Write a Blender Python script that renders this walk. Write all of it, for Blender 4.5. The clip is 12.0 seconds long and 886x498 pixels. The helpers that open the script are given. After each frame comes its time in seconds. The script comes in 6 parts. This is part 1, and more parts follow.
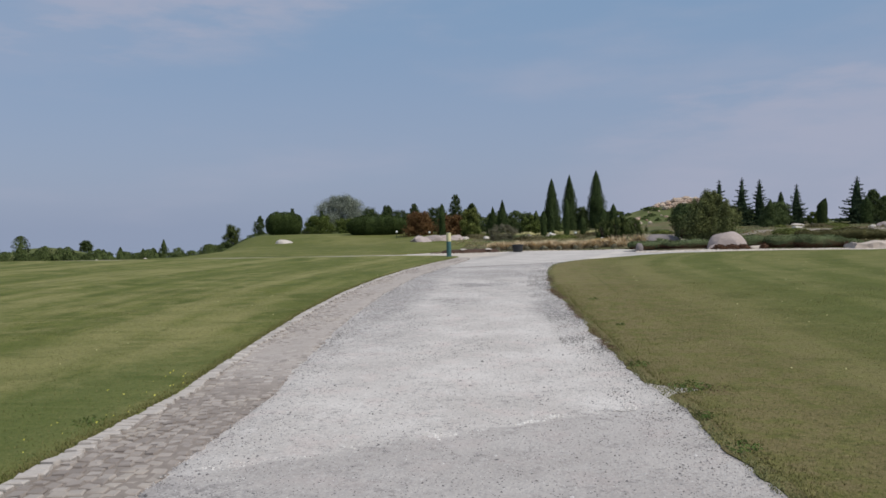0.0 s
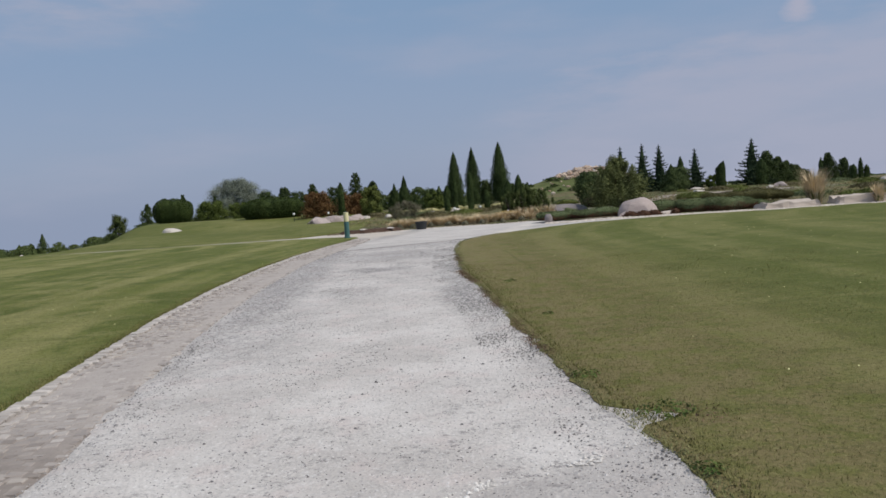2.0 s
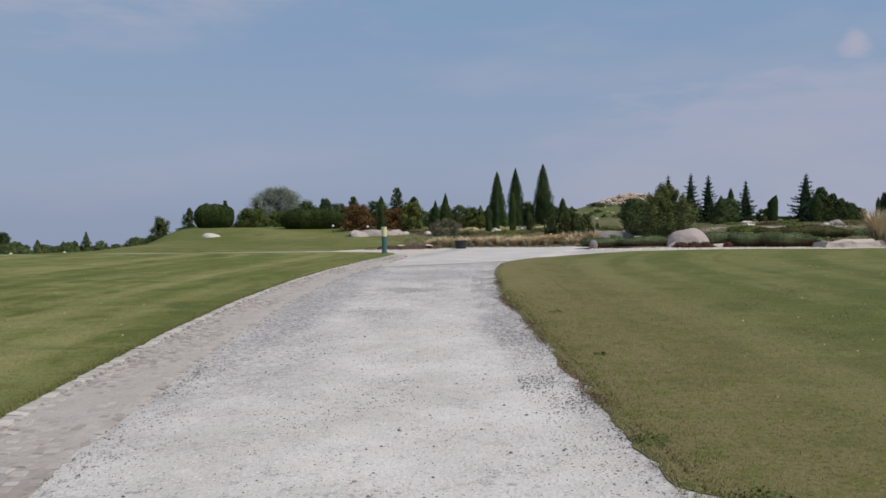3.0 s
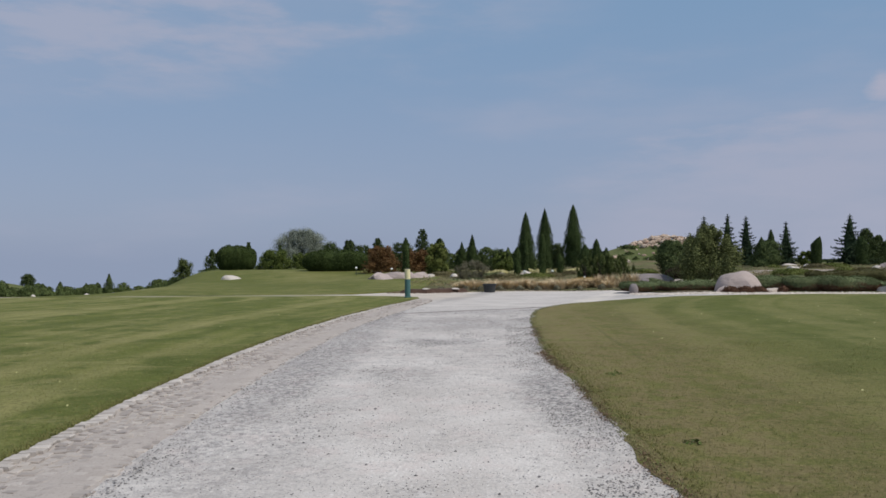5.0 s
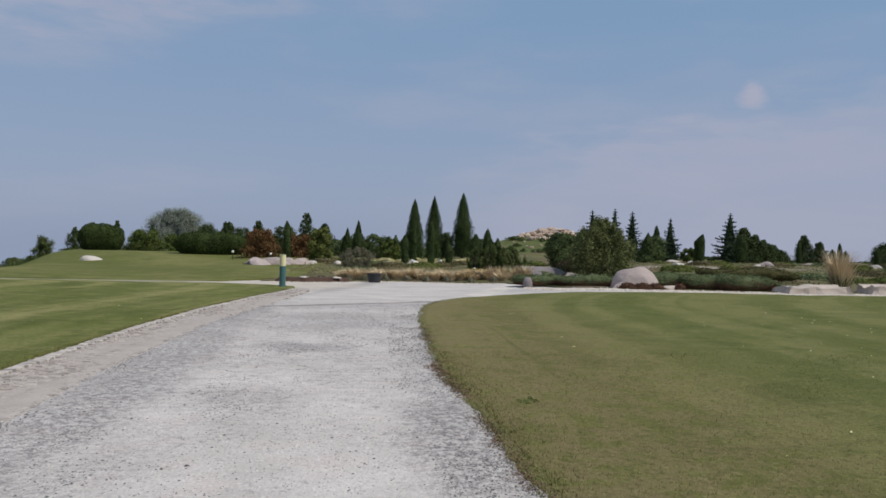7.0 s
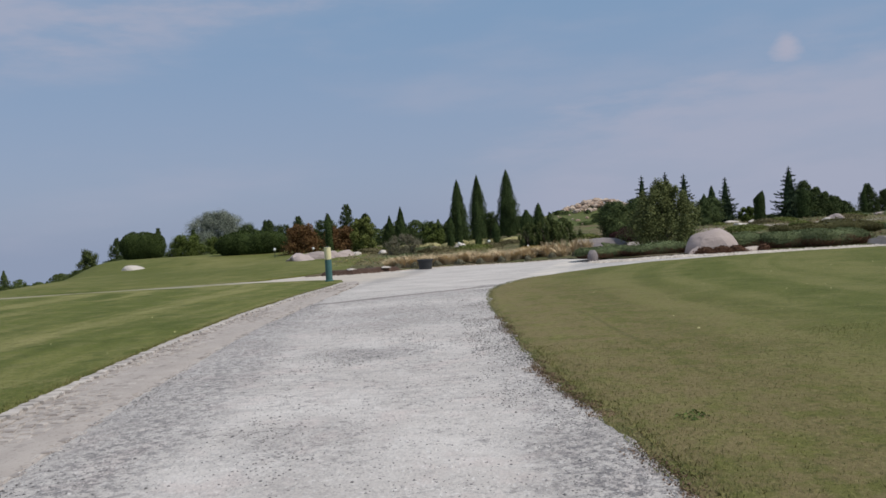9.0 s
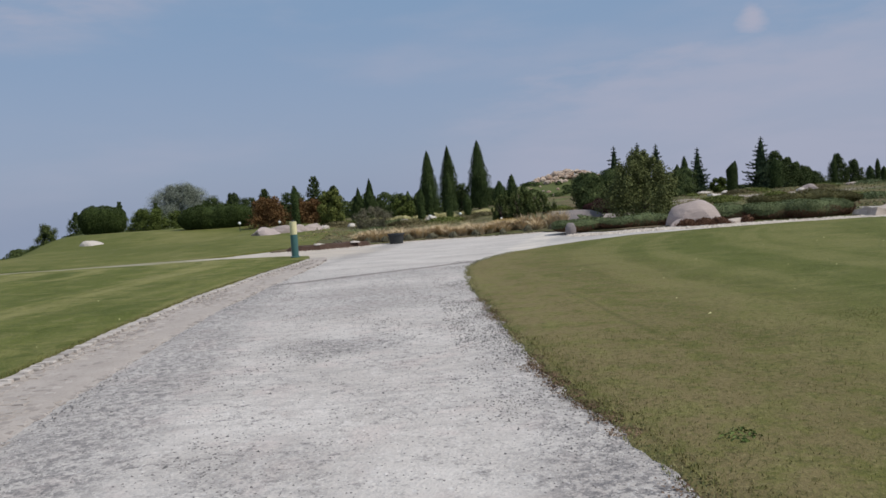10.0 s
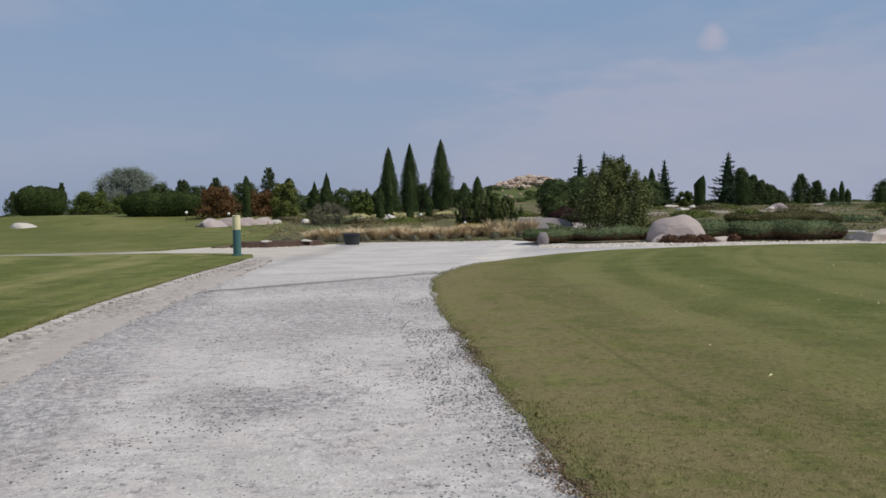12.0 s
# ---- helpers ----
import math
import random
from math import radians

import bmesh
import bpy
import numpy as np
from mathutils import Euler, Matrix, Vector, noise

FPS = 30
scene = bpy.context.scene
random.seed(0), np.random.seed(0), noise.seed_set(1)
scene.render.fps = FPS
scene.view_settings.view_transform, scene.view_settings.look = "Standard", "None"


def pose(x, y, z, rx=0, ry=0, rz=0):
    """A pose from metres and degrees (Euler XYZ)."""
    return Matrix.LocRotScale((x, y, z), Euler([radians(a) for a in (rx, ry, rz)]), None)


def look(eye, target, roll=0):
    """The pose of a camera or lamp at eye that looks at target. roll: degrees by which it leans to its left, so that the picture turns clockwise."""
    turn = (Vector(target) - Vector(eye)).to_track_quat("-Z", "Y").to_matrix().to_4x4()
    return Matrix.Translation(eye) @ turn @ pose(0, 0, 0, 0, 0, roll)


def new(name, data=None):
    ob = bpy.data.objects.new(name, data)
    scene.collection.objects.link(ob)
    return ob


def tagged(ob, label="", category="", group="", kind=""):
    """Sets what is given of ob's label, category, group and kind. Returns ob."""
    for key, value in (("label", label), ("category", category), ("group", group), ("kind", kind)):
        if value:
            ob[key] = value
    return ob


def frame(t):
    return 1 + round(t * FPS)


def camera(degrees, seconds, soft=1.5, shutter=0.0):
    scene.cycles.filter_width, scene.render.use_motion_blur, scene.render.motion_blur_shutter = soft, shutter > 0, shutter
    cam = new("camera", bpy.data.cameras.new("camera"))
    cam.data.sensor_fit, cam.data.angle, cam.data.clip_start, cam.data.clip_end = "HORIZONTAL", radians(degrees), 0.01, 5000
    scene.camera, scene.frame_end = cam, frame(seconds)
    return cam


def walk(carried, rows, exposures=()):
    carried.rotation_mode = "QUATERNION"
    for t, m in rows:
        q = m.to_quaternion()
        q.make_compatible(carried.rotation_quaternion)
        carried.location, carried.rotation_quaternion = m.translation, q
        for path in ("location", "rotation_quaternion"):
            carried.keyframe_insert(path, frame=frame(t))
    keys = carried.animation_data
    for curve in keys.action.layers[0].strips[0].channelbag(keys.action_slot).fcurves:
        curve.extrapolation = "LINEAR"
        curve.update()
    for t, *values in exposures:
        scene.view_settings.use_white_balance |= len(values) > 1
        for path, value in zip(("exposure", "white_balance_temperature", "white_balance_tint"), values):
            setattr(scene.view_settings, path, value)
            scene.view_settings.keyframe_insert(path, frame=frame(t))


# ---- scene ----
cam = camera(58.01, 12.0, soft=1.6)
PATH = [
    (0, (0.001, 0.000, 1.616), (-0.918, 9.952, 1.273), -1.09),
    (0.2, (-0.021, 0.227, 1.605), (-1.660, 10.066, 0.895), -0.02),
    (0.3, (-0.031, 0.341, 1.600), (-1.537, 10.205, 0.937), 0.61),
    (0.5, (-0.053, 0.568, 1.588), (-0.881, 10.494, 0.702), 1.85),
    (0.7, (-0.060, 0.817, 1.588), (-0.825, 10.720, 0.429), 0.23),
    (0.8, (-0.063, 0.942, 1.587), (-0.870, 10.807, 0.168), 0.21),
    (1, (-0.070, 1.191, 1.587), (-0.848, 11.081, 0.334), -1.81),
    (1.2, (-0.030, 1.459, 1.580), (-0.694, 11.352, 0.285), -0.52),
    (1.3, (-0.010, 1.593, 1.577), (-0.584, 11.481, 0.200), -0.16),
    (1.5, (0.029, 1.861, 1.571), (-0.236, 11.811, 0.605), 0.02),
    (1.7, (0.041, 2.110, 1.556), (-0.009, 12.076, 0.730), -1.94),
    (1.8, (0.047, 2.234, 1.548), (0.093, 12.199, 0.707), -2.03),
    (2, (0.059, 2.483, 1.532), (0.308, 12.458, 0.870), -3.63),
    (2.2, (0.066, 2.691, 1.537), (0.507, 12.628, 0.502), -3.25),
    (2.3, (0.069, 2.795, 1.540), (0.323, 12.736, 0.482), -2.88),
    (2.5, (0.076, 3.004, 1.545), (-0.208, 12.978, 0.882), -1.12),
    (2.7, (0.065, 3.222, 1.527), (-0.173, 13.211, 1.112), -0.45),
    (4.3, (-0.045, 5.006, 1.521), (-0.069, 14.998, 1.112), -1.64),
    (4.5, (-0.042, 5.229, 1.517), (-0.125, 15.225, 1.242), -2.12),
    (4.7, (-0.057, 5.439, 1.504), (-0.656, 15.416, 1.188), -1.19),
    (4.8, (-0.065, 5.543, 1.497), (-0.877, 15.510, 1.470), -0.49),
    (5, (-0.080, 5.753, 1.484), (-0.620, 15.737, 1.606), -0.44),
    (5.2, (-0.092, 6.011, 1.476), (0.388, 15.999, 1.352), -1.13),
    (5.3, (-0.099, 6.141, 1.472), (0.481, 16.121, 1.225), -0.18),
    (5.5, (-0.111, 6.399, 1.463), (0.125, 16.395, 1.278), 1.67),
    (5.7, (-0.117, 6.634, 1.448), (-0.070, 16.630, 1.708), 0.41),
    (5.8, (-0.120, 6.751, 1.441), (-0.231, 16.749, 1.615), 0.27),
    (6, (-0.126, 6.986, 1.426), (-0.277, 16.983, 1.622), 0.38),
    (6.2, (-0.111, 7.250, 1.443), (0.705, 17.214, 1.673), -0.10),
    (6.3, (-0.104, 7.383, 1.452), (0.872, 17.333, 1.656), -0.60),
    (6.5, (-0.089, 7.647, 1.470), (1.045, 17.581, 1.648), -0.43),
    (6.7, (-0.052, 7.893, 1.473), (1.089, 17.825, 1.740), -0.01),
    (6.8, (-0.034, 8.017, 1.475), (1.010, 17.960, 1.673), 0.22),
    (7, (0.003, 8.263, 1.478), (0.866, 18.226, 1.458), 1.31),
    (7.2, (0.037, 8.488, 1.449), (1.157, 18.423, 1.651), 1.52),
    (8.8, (-0.284, 10.157, 1.394), (0.538, 20.109, 0.870), -2.43),
    (9, (-0.319, 10.364, 1.390), (0.041, 20.355, 1.170), -3.45),
    (9.2, (-0.326, 10.577, 1.387), (-0.445, 20.566, 0.931), -1.94),
    (9.3, (-0.329, 10.684, 1.385), (-0.402, 20.674, 0.957), -1.75),
    (9.5, (-0.336, 10.897, 1.381), (-0.341, 20.895, 1.202), -1.29),
    (9.7, (-0.348, 11.140, 1.396), (-0.103, 21.129, 0.988), -2.79),
    (9.8, (-0.355, 11.262, 1.404), (0.108, 21.231, 0.779), -2.85),
    (10, (-0.367, 11.505, 1.419), (0.356, 21.461, 0.825), -3.74),
    (10.2, (-0.360, 11.726, 1.422), (0.370, 21.662, 0.563), -2.85),
    (10.3, (-0.357, 11.837, 1.424), (0.268, 21.749, 0.259), -2.59),
    (10.5, (-0.350, 12.058, 1.428), (0.165, 21.986, 0.340), -2.21),
    (10.7, (-0.356, 12.287, 1.442), (0.191, 22.229, 0.510), -1.83),
    (10.8, (-0.359, 12.402, 1.448), (0.276, 22.336, 0.497), -1.94),
    (11, (-0.366, 12.631, 1.462), (0.477, 22.530, 0.319), -2.87),
    (11.2, (-0.344, 12.850, 1.458), (0.880, 22.742, 0.650), -2.12),
    (11.3, (-0.333, 12.959, 1.456), (1.079, 22.837, 0.801), -1.80),
    (11.5, (-0.311, 13.178, 1.453), (0.916, 23.072, 0.679), -1.73),
    (11.7, (-0.311, 13.401, 1.452), (0.719, 23.324, 0.759), -1.13),
    (11.8, (-0.310, 13.512, 1.452), (0.693, 23.449, 0.955), -0.67),
    (12, (-0.309, 13.735, 1.452), (0.960, 23.635, 0.838), -0.67),
]
walk(cam, [(t, look(eye, target, roll)) for t, eye, target, roll in PATH])

# ---- light settings ----
SKY_LOW, SKY_HIGH, SKY_CLOUD = (0.295, 0.355, 0.500), (0.200, 0.330, 0.510), (0.385, 0.405, 0.515)
SKY_STRENGTH, SUN_POWER = 1.0, 3.3

# ---- world, sun and exposure ----
SUN_EL, SUN_AZ = 52.0, 118.0          # degrees; azimuth clockwise from the walking direction (+y)
world = bpy.data.worlds.new("sky")
scene.world = world
world.use_nodes = True
wt = world.node_tree
wt.nodes.clear()


def wnode(kind, **inputs):
    n = wt.nodes.new(kind)
    for k, v in inputs.items():
        n.inputs[k].default_value = v
    return n


def wmath(op, a, b=None, c=None, clamp=False):
    n = wt.nodes.new("ShaderNodeMath")
    n.operation, n.use_clamp = op, clamp
    for i, v in enumerate((a, b, c)):
        if v is None:
            continue
        if isinstance(v, (int, float)):
            n.inputs[i].default_value = v
        else:
            wt.links.new(v, n.inputs[i])
    return n.outputs[0]


def wmix(fac, a, b):
    n = wt.nodes.new("ShaderNodeMix")
    n.data_type = "RGBA"
    for sock, v in ((n.inputs[0], fac), (n.inputs[6], a), (n.inputs[7], b)):
        if isinstance(v, (int, float)):
            sock.default_value = v
        elif isinstance(v, tuple):
            sock.default_value = (*v, 1)
        else:
            wt.links.new(v, sock)
    return n.outputs[2]


def wrange(v, a, b):
    n = wt.nodes.new("ShaderNodeMapRange")
    n.interpolation_type = "SMOOTHSTEP"
    wt.links.new(v, n.inputs[0])
    n.inputs[1].default_value, n.inputs[2].default_value = a, b
    return n.outputs[0]


sky = wt.nodes.new("ShaderNodeTexSky")
sky.sky_type, sky.sun_disc = "NISHITA", False
sky.sun_elevation, sky.sun_rotation = radians(SUN_EL), radians(SUN_AZ)
sky.altitude, sky.air_density, sky.dust_density, sky.ozone_density = 200, 1.0, 2.2, 1.5
coord = wt.nodes.new("ShaderNodeTexCoord")
sep = wt.nodes.new("ShaderNodeSeparateXYZ")
wt.links.new(coord.outputs["Generated"], sep.inputs[0])
dx, dy, dz = sep.outputs
# the hazy summer sky: a grey-blue gradient laid over the clear-sky model
tone = wmix(wrange(dz, 0.0, 0.36), SKY_LOW, SKY_HIGH)
clear = wt.nodes.new("ShaderNodeVectorMath")
clear.operation = "SCALE"
wt.links.new(sky.outputs[0], clear.inputs[0])
clear.inputs[3].default_value = 0.1
base = wmix(0.86, clear.outputs[0], tone)
# thin veils of cloud, stretched along the horizon
veil_map = wt.nodes.new("ShaderNodeMapping")
wt.links.new(coord.outputs["Generated"], veil_map.inputs[0])
veil_map.inputs["Scale"].default_value = (1.6, 1.6, 6.5)
veil_map.inputs["Rotation"].default_value = (0.0, radians(-9), 0.0)
veil = wnode("ShaderNodeTexNoise", Scale=1.5, Detail=6.0, Roughness=0.52)
wt.links.new(veil_map.outputs[0], veil.inputs["Vector"])
fine = wnode("ShaderNodeTexNoise", Scale=7.0, Detail=7.0, Roughness=0.6)
wt.links.new(veil_map.outputs[0], fine.inputs["Vector"])
front = wmath("MAXIMUM", dy, 0.05)
su, sv = wmath("DIVIDE", dx, front), wmath("DIVIDE", dz, front)
warp = wmath("MULTIPLY_ADD", veil.outputs[0], 0.16, -0.08)
warp2 = wmath("MULTIPLY_ADD", fine.outputs[0], 0.12, -0.06)
ragged = wmath("ADD", warp, warp2)
# haze bank in the east: its upper edge climbs away from the walk
edge_r = wmath("SUBTRACT", wmath("ADD", wmath("MULTIPLY_ADD", su, 0.20, 0.092), ragged), sv)
bank_r = wmath("MULTIPLY", wrange(edge_r, -0.02, 0.05), wrange(su, -0.05, 0.25))
# cloud sheet in the west, high up
edge_l = wmath("SUBTRACT", wmath("ADD", sv, ragged), wmath("MULTIPLY_ADD", su, 0.155, 0.272))
bank_l = wmath("MULTIPLY", wrange(edge_l, -0.05, 0.10), wrange(wmath("MULTIPLY", su, -1.0), -0.25, 0.1))
torn = wnode("ShaderNodeTexNoise", Scale=3.4, Detail=7.0, Roughness=0.58)
wt.links.new(veil_map.outputs[0], torn.inputs["Vector"])
bank_l = wmath("MULTIPLY", bank_l, wmath("MULTIPLY_ADD", wrange(torn.outputs[0], 0.40, 0.62), 0.72, 0.28))
bank_r = wmath("MULTIPLY", bank_r, wmath("MULTIPLY_ADD", wrange(torn.outputs[0], 0.36, 0.6), 0.35, 0.65))
wisps = wmath("MULTIPLY", wrange(veil.outputs[0], 0.5, 0.72), 0.5)
# one small puff
pu, pv = wmath("SUBTRACT", su, 0.487), wmath("SUBTRACT", sv, 0.211)
pr = wmath("SQRT", wmath("ADD", wmath("POWER", pu, 2.0), wmath("POWER", pv, 2.0)))
puff = wrange(wmath("ADD", pr, wmath("MULTIPLY_ADD", fine.outputs[0], 0.05, -0.025)), 0.029, 0.003)
veils = wmath("MAXIMUM", wmath("MAXIMUM", bank_r, bank_l), wisps)
total = wmath("MULTIPLY", wmath("MAXIMUM", veils, wmath("MULTIPLY", puff, 1.3)), 0.75, clamp=True)
col = wmix(total, base, SKY_CLOUD)
back = wt.nodes.new("ShaderNodeBackground")
wt.links.new(col, back.inputs[0])
back.inputs[1].default_value = SKY_STRENGTH
wo = wt.nodes.new("ShaderNodeOutputWorld")
wt.links.new(back.outputs[0], wo.inputs[0])

sun_data = bpy.data.lights.new("sun", "SUN")
sun_data.energy, sun_data.angle, sun_data.color = SUN_POWER, radians(0.6), (1.0, 0.95, 0.88)
sun = new("sun", sun_data)
az, el = radians(SUN_AZ), radians(SUN_EL)
sun_dir = Vector((math.sin(az) * math.cos(el), math.cos(az) * math.cos(el), math.sin(el)))
sun.matrix_world = look(sun_dir * 60, (0, 0, 0))


# ---- materials ----
class Mat:
    """A small builder for node materials."""

    def __init__(self, name, rough=0.85, spec=0.25, metal=0.0):
        self.m = bpy.data.materials.new(name)
        self.m.use_nodes = True
        self.t = self.m.node_tree
        self.b = self.t.nodes["Principled BSDF"]
        self.b.inputs["Roughness"].default_value = rough
        self.b.inputs["Specular IOR Level"].default_value = spec
        self.b.inputs["Metallic"].default_value = metal
        self.pos = self.t.nodes.new("ShaderNodeNewGeometry")

    def put(self, sock, v):
        if isinstance(v, (int, float)):
            sock.default_value = v
        elif isinstance(v, tuple):
            sock.default_value = (*v, 1) if sock.type == "RGBA" else v
        else:
            self.t.links.new(v, sock)

    def where(self, scale=(1, 1, 1), local=False, turn=0.0):
        n = self.t.nodes.new("ShaderNodeMapping")
        if local:
            c = self.t.nodes.new("ShaderNodeTexCoord")
            self.t.links.new(c.outputs["Object"], n.inputs[0])
        else:
            self.t.links.new(self.pos.outputs["Position"], n.inputs[0])
        n.inputs["Scale"].default_value = scale
        n.inputs["Rotation"].default_value = (0, 0, radians(turn))
        return n.outputs[0]

    def noise(self, scale, detail=4.0, rough=0.55, vec=None):
        n = self.t.nodes.new("ShaderNodeTexNoise")
        n.inputs["Scale"].default_value, n.inputs["Detail"].default_value, n.inputs["Roughness"].default_value = scale, detail, rough
        self.t.links.new(vec or self.where(), n.inputs["Vector"])
        return n.outputs[0]

    def cells(self, scale, vec=None, colour=False):
        n = self.t.nodes.new("ShaderNodeTexVoronoi")
        n.inputs["Scale"].default_value = scale
        self.t.links.new(vec or self.where(), n.inputs["Vector"])
        return n.outputs["Color" if colour else "Distance"]

    def math(self, op, a, b=0.0, clamp=False):
        n = self.t.nodes.new("ShaderNodeMath")
        n.operation, n.use_clamp = op, clamp
        self.put(n.inputs[0], a)
        self.put(n.inputs[1], b)
        return n.outputs[0]

    def ramp(self, v, a, b, lo=0.0, hi=1.0):
        n = self.t.nodes.new("ShaderNodeMapRange")
        n.interpolation_type = "SMOOTHSTEP"
        self.put(n.inputs[0], v)
        for i, k in enumerate((a, b, lo, hi)):
            n.inputs[i + 1].default_value = k
        return n.outputs[0]

    def mix(self, fac, a, b, mode="MIX"):
        n = self.t.nodes.new("ShaderNodeMix")
        n.data_type, n.blend_type = "RGBA", mode
        self.put(n.inputs[0], fac)
        self.put(n.inputs[6], a)
        self.put(n.inputs[7], b)
        return n.outputs[2]

    def random(self, island=True):
        if island:
            return self.pos.outputs["Random Per Island"]
        return self.t.nodes.new("ShaderNodeObjectInfo").outputs["Random"]

    def axis(self, i):
        n = self.t.nodes.new("ShaderNodeSeparateXYZ")
        self.t.links.new(self.pos.outputs["Position"], n.inputs[0])
        return n.outputs[i]

    def spot(self, x, y, rx, ry, soft=0.5, turn=0.0, ragged=None):
        """1 inside a stain of that place and size, 0 outside."""
        n = self.t.nodes.new("ShaderNodeMapping")
        n.vector_type = "TEXTURE"
        self.t.links.new(self.pos.outputs["Position"], n.inputs[0])
        n.inputs["Location"].default_value = (x, y, 0)
        n.inputs["Rotation"].default_value = (0, 0, radians(turn))
        n.inputs["Scale"].default_value = (rx, ry, 1000)
        ln = self.t.nodes.new("ShaderNodeVectorMath")
        ln.operation = "LENGTH"
        self.t.links.new(n.outputs[0], ln.inputs[0])
        d = ln.outputs["Value"]
        if ragged is not None:
            d = self.math("ADD", d, ragged)
        return self.ramp(d, 1.0 + soft, 1.0 - soft)

    def colour(self, c):
        self.put(self.b.inputs["Base Color"], c)
        return self

    def bump(self, h, strength=0.5, dist=0.02):
        n = self.t.nodes.new("ShaderNodeBump")
        n.inputs["Strength"].default_value, n.inputs["Distance"].default_value = strength, dist
        self.put(n.inputs["Height"], h)
        self.t.links.new(n.outputs[0], self.b.inputs["Normal"])
        return self


def leafy(name, dark, light, rough=0.7):
    m = Mat(name, rough, 0.08)
    c = m.mix(m.random(), dark, light)
    patch = m.noise(1.3, 3)
    c = m.mix(m.ramp(patch, 0.35, 0.7, 0.0, 0.5), c, tuple(0.55 * v for v in dark))
    return m.colour(c).m


def barky(name, col):
    m = Mat(name, 0.9, 0.1)
    n = m.noise(1, 5, 0.6, m.where((30, 30, 6)))
    m.colour(m.mix(n, tuple(0.5 * v for v in col), tuple(1.3 * v for v in col)))
    return m.bump(n, 0.6, 0.02).m


def stony(name, col, spread=0.35, lichen=0.25):
    m = Mat(name, 0.88, 0.2)
    big, fine = m.noise(1.4, 4), m.noise(22, 4, 0.7)
    c = m.mix(big, tuple((1 - spread) * v for v in col), tuple((1 + spread * 0.6) * v for v in col))
    c = m.mix(m.ramp(fine, 0.55, 0.75, 0, 0.45), c, tuple(0.55 * v for v in col))
    c = m.mix(m.ramp(m.noise(4, 5), 0.58, 0.72, 0, lichen), c, (0.28, 0.28, 0.2))
    r = m.random(False)
    c = m.mix(m.ramp(r, 0, 1, 0, 0.3), c, tuple(0.7 * v for v in col))
    crack = m.cells(1.6, m.where((1, 1, 2.2)))
    h = m.math("ADD", m.math("MULTIPLY", fine, 0.5), crack)
    return m.colour(c).bump(h, 0.6, 0.05).m


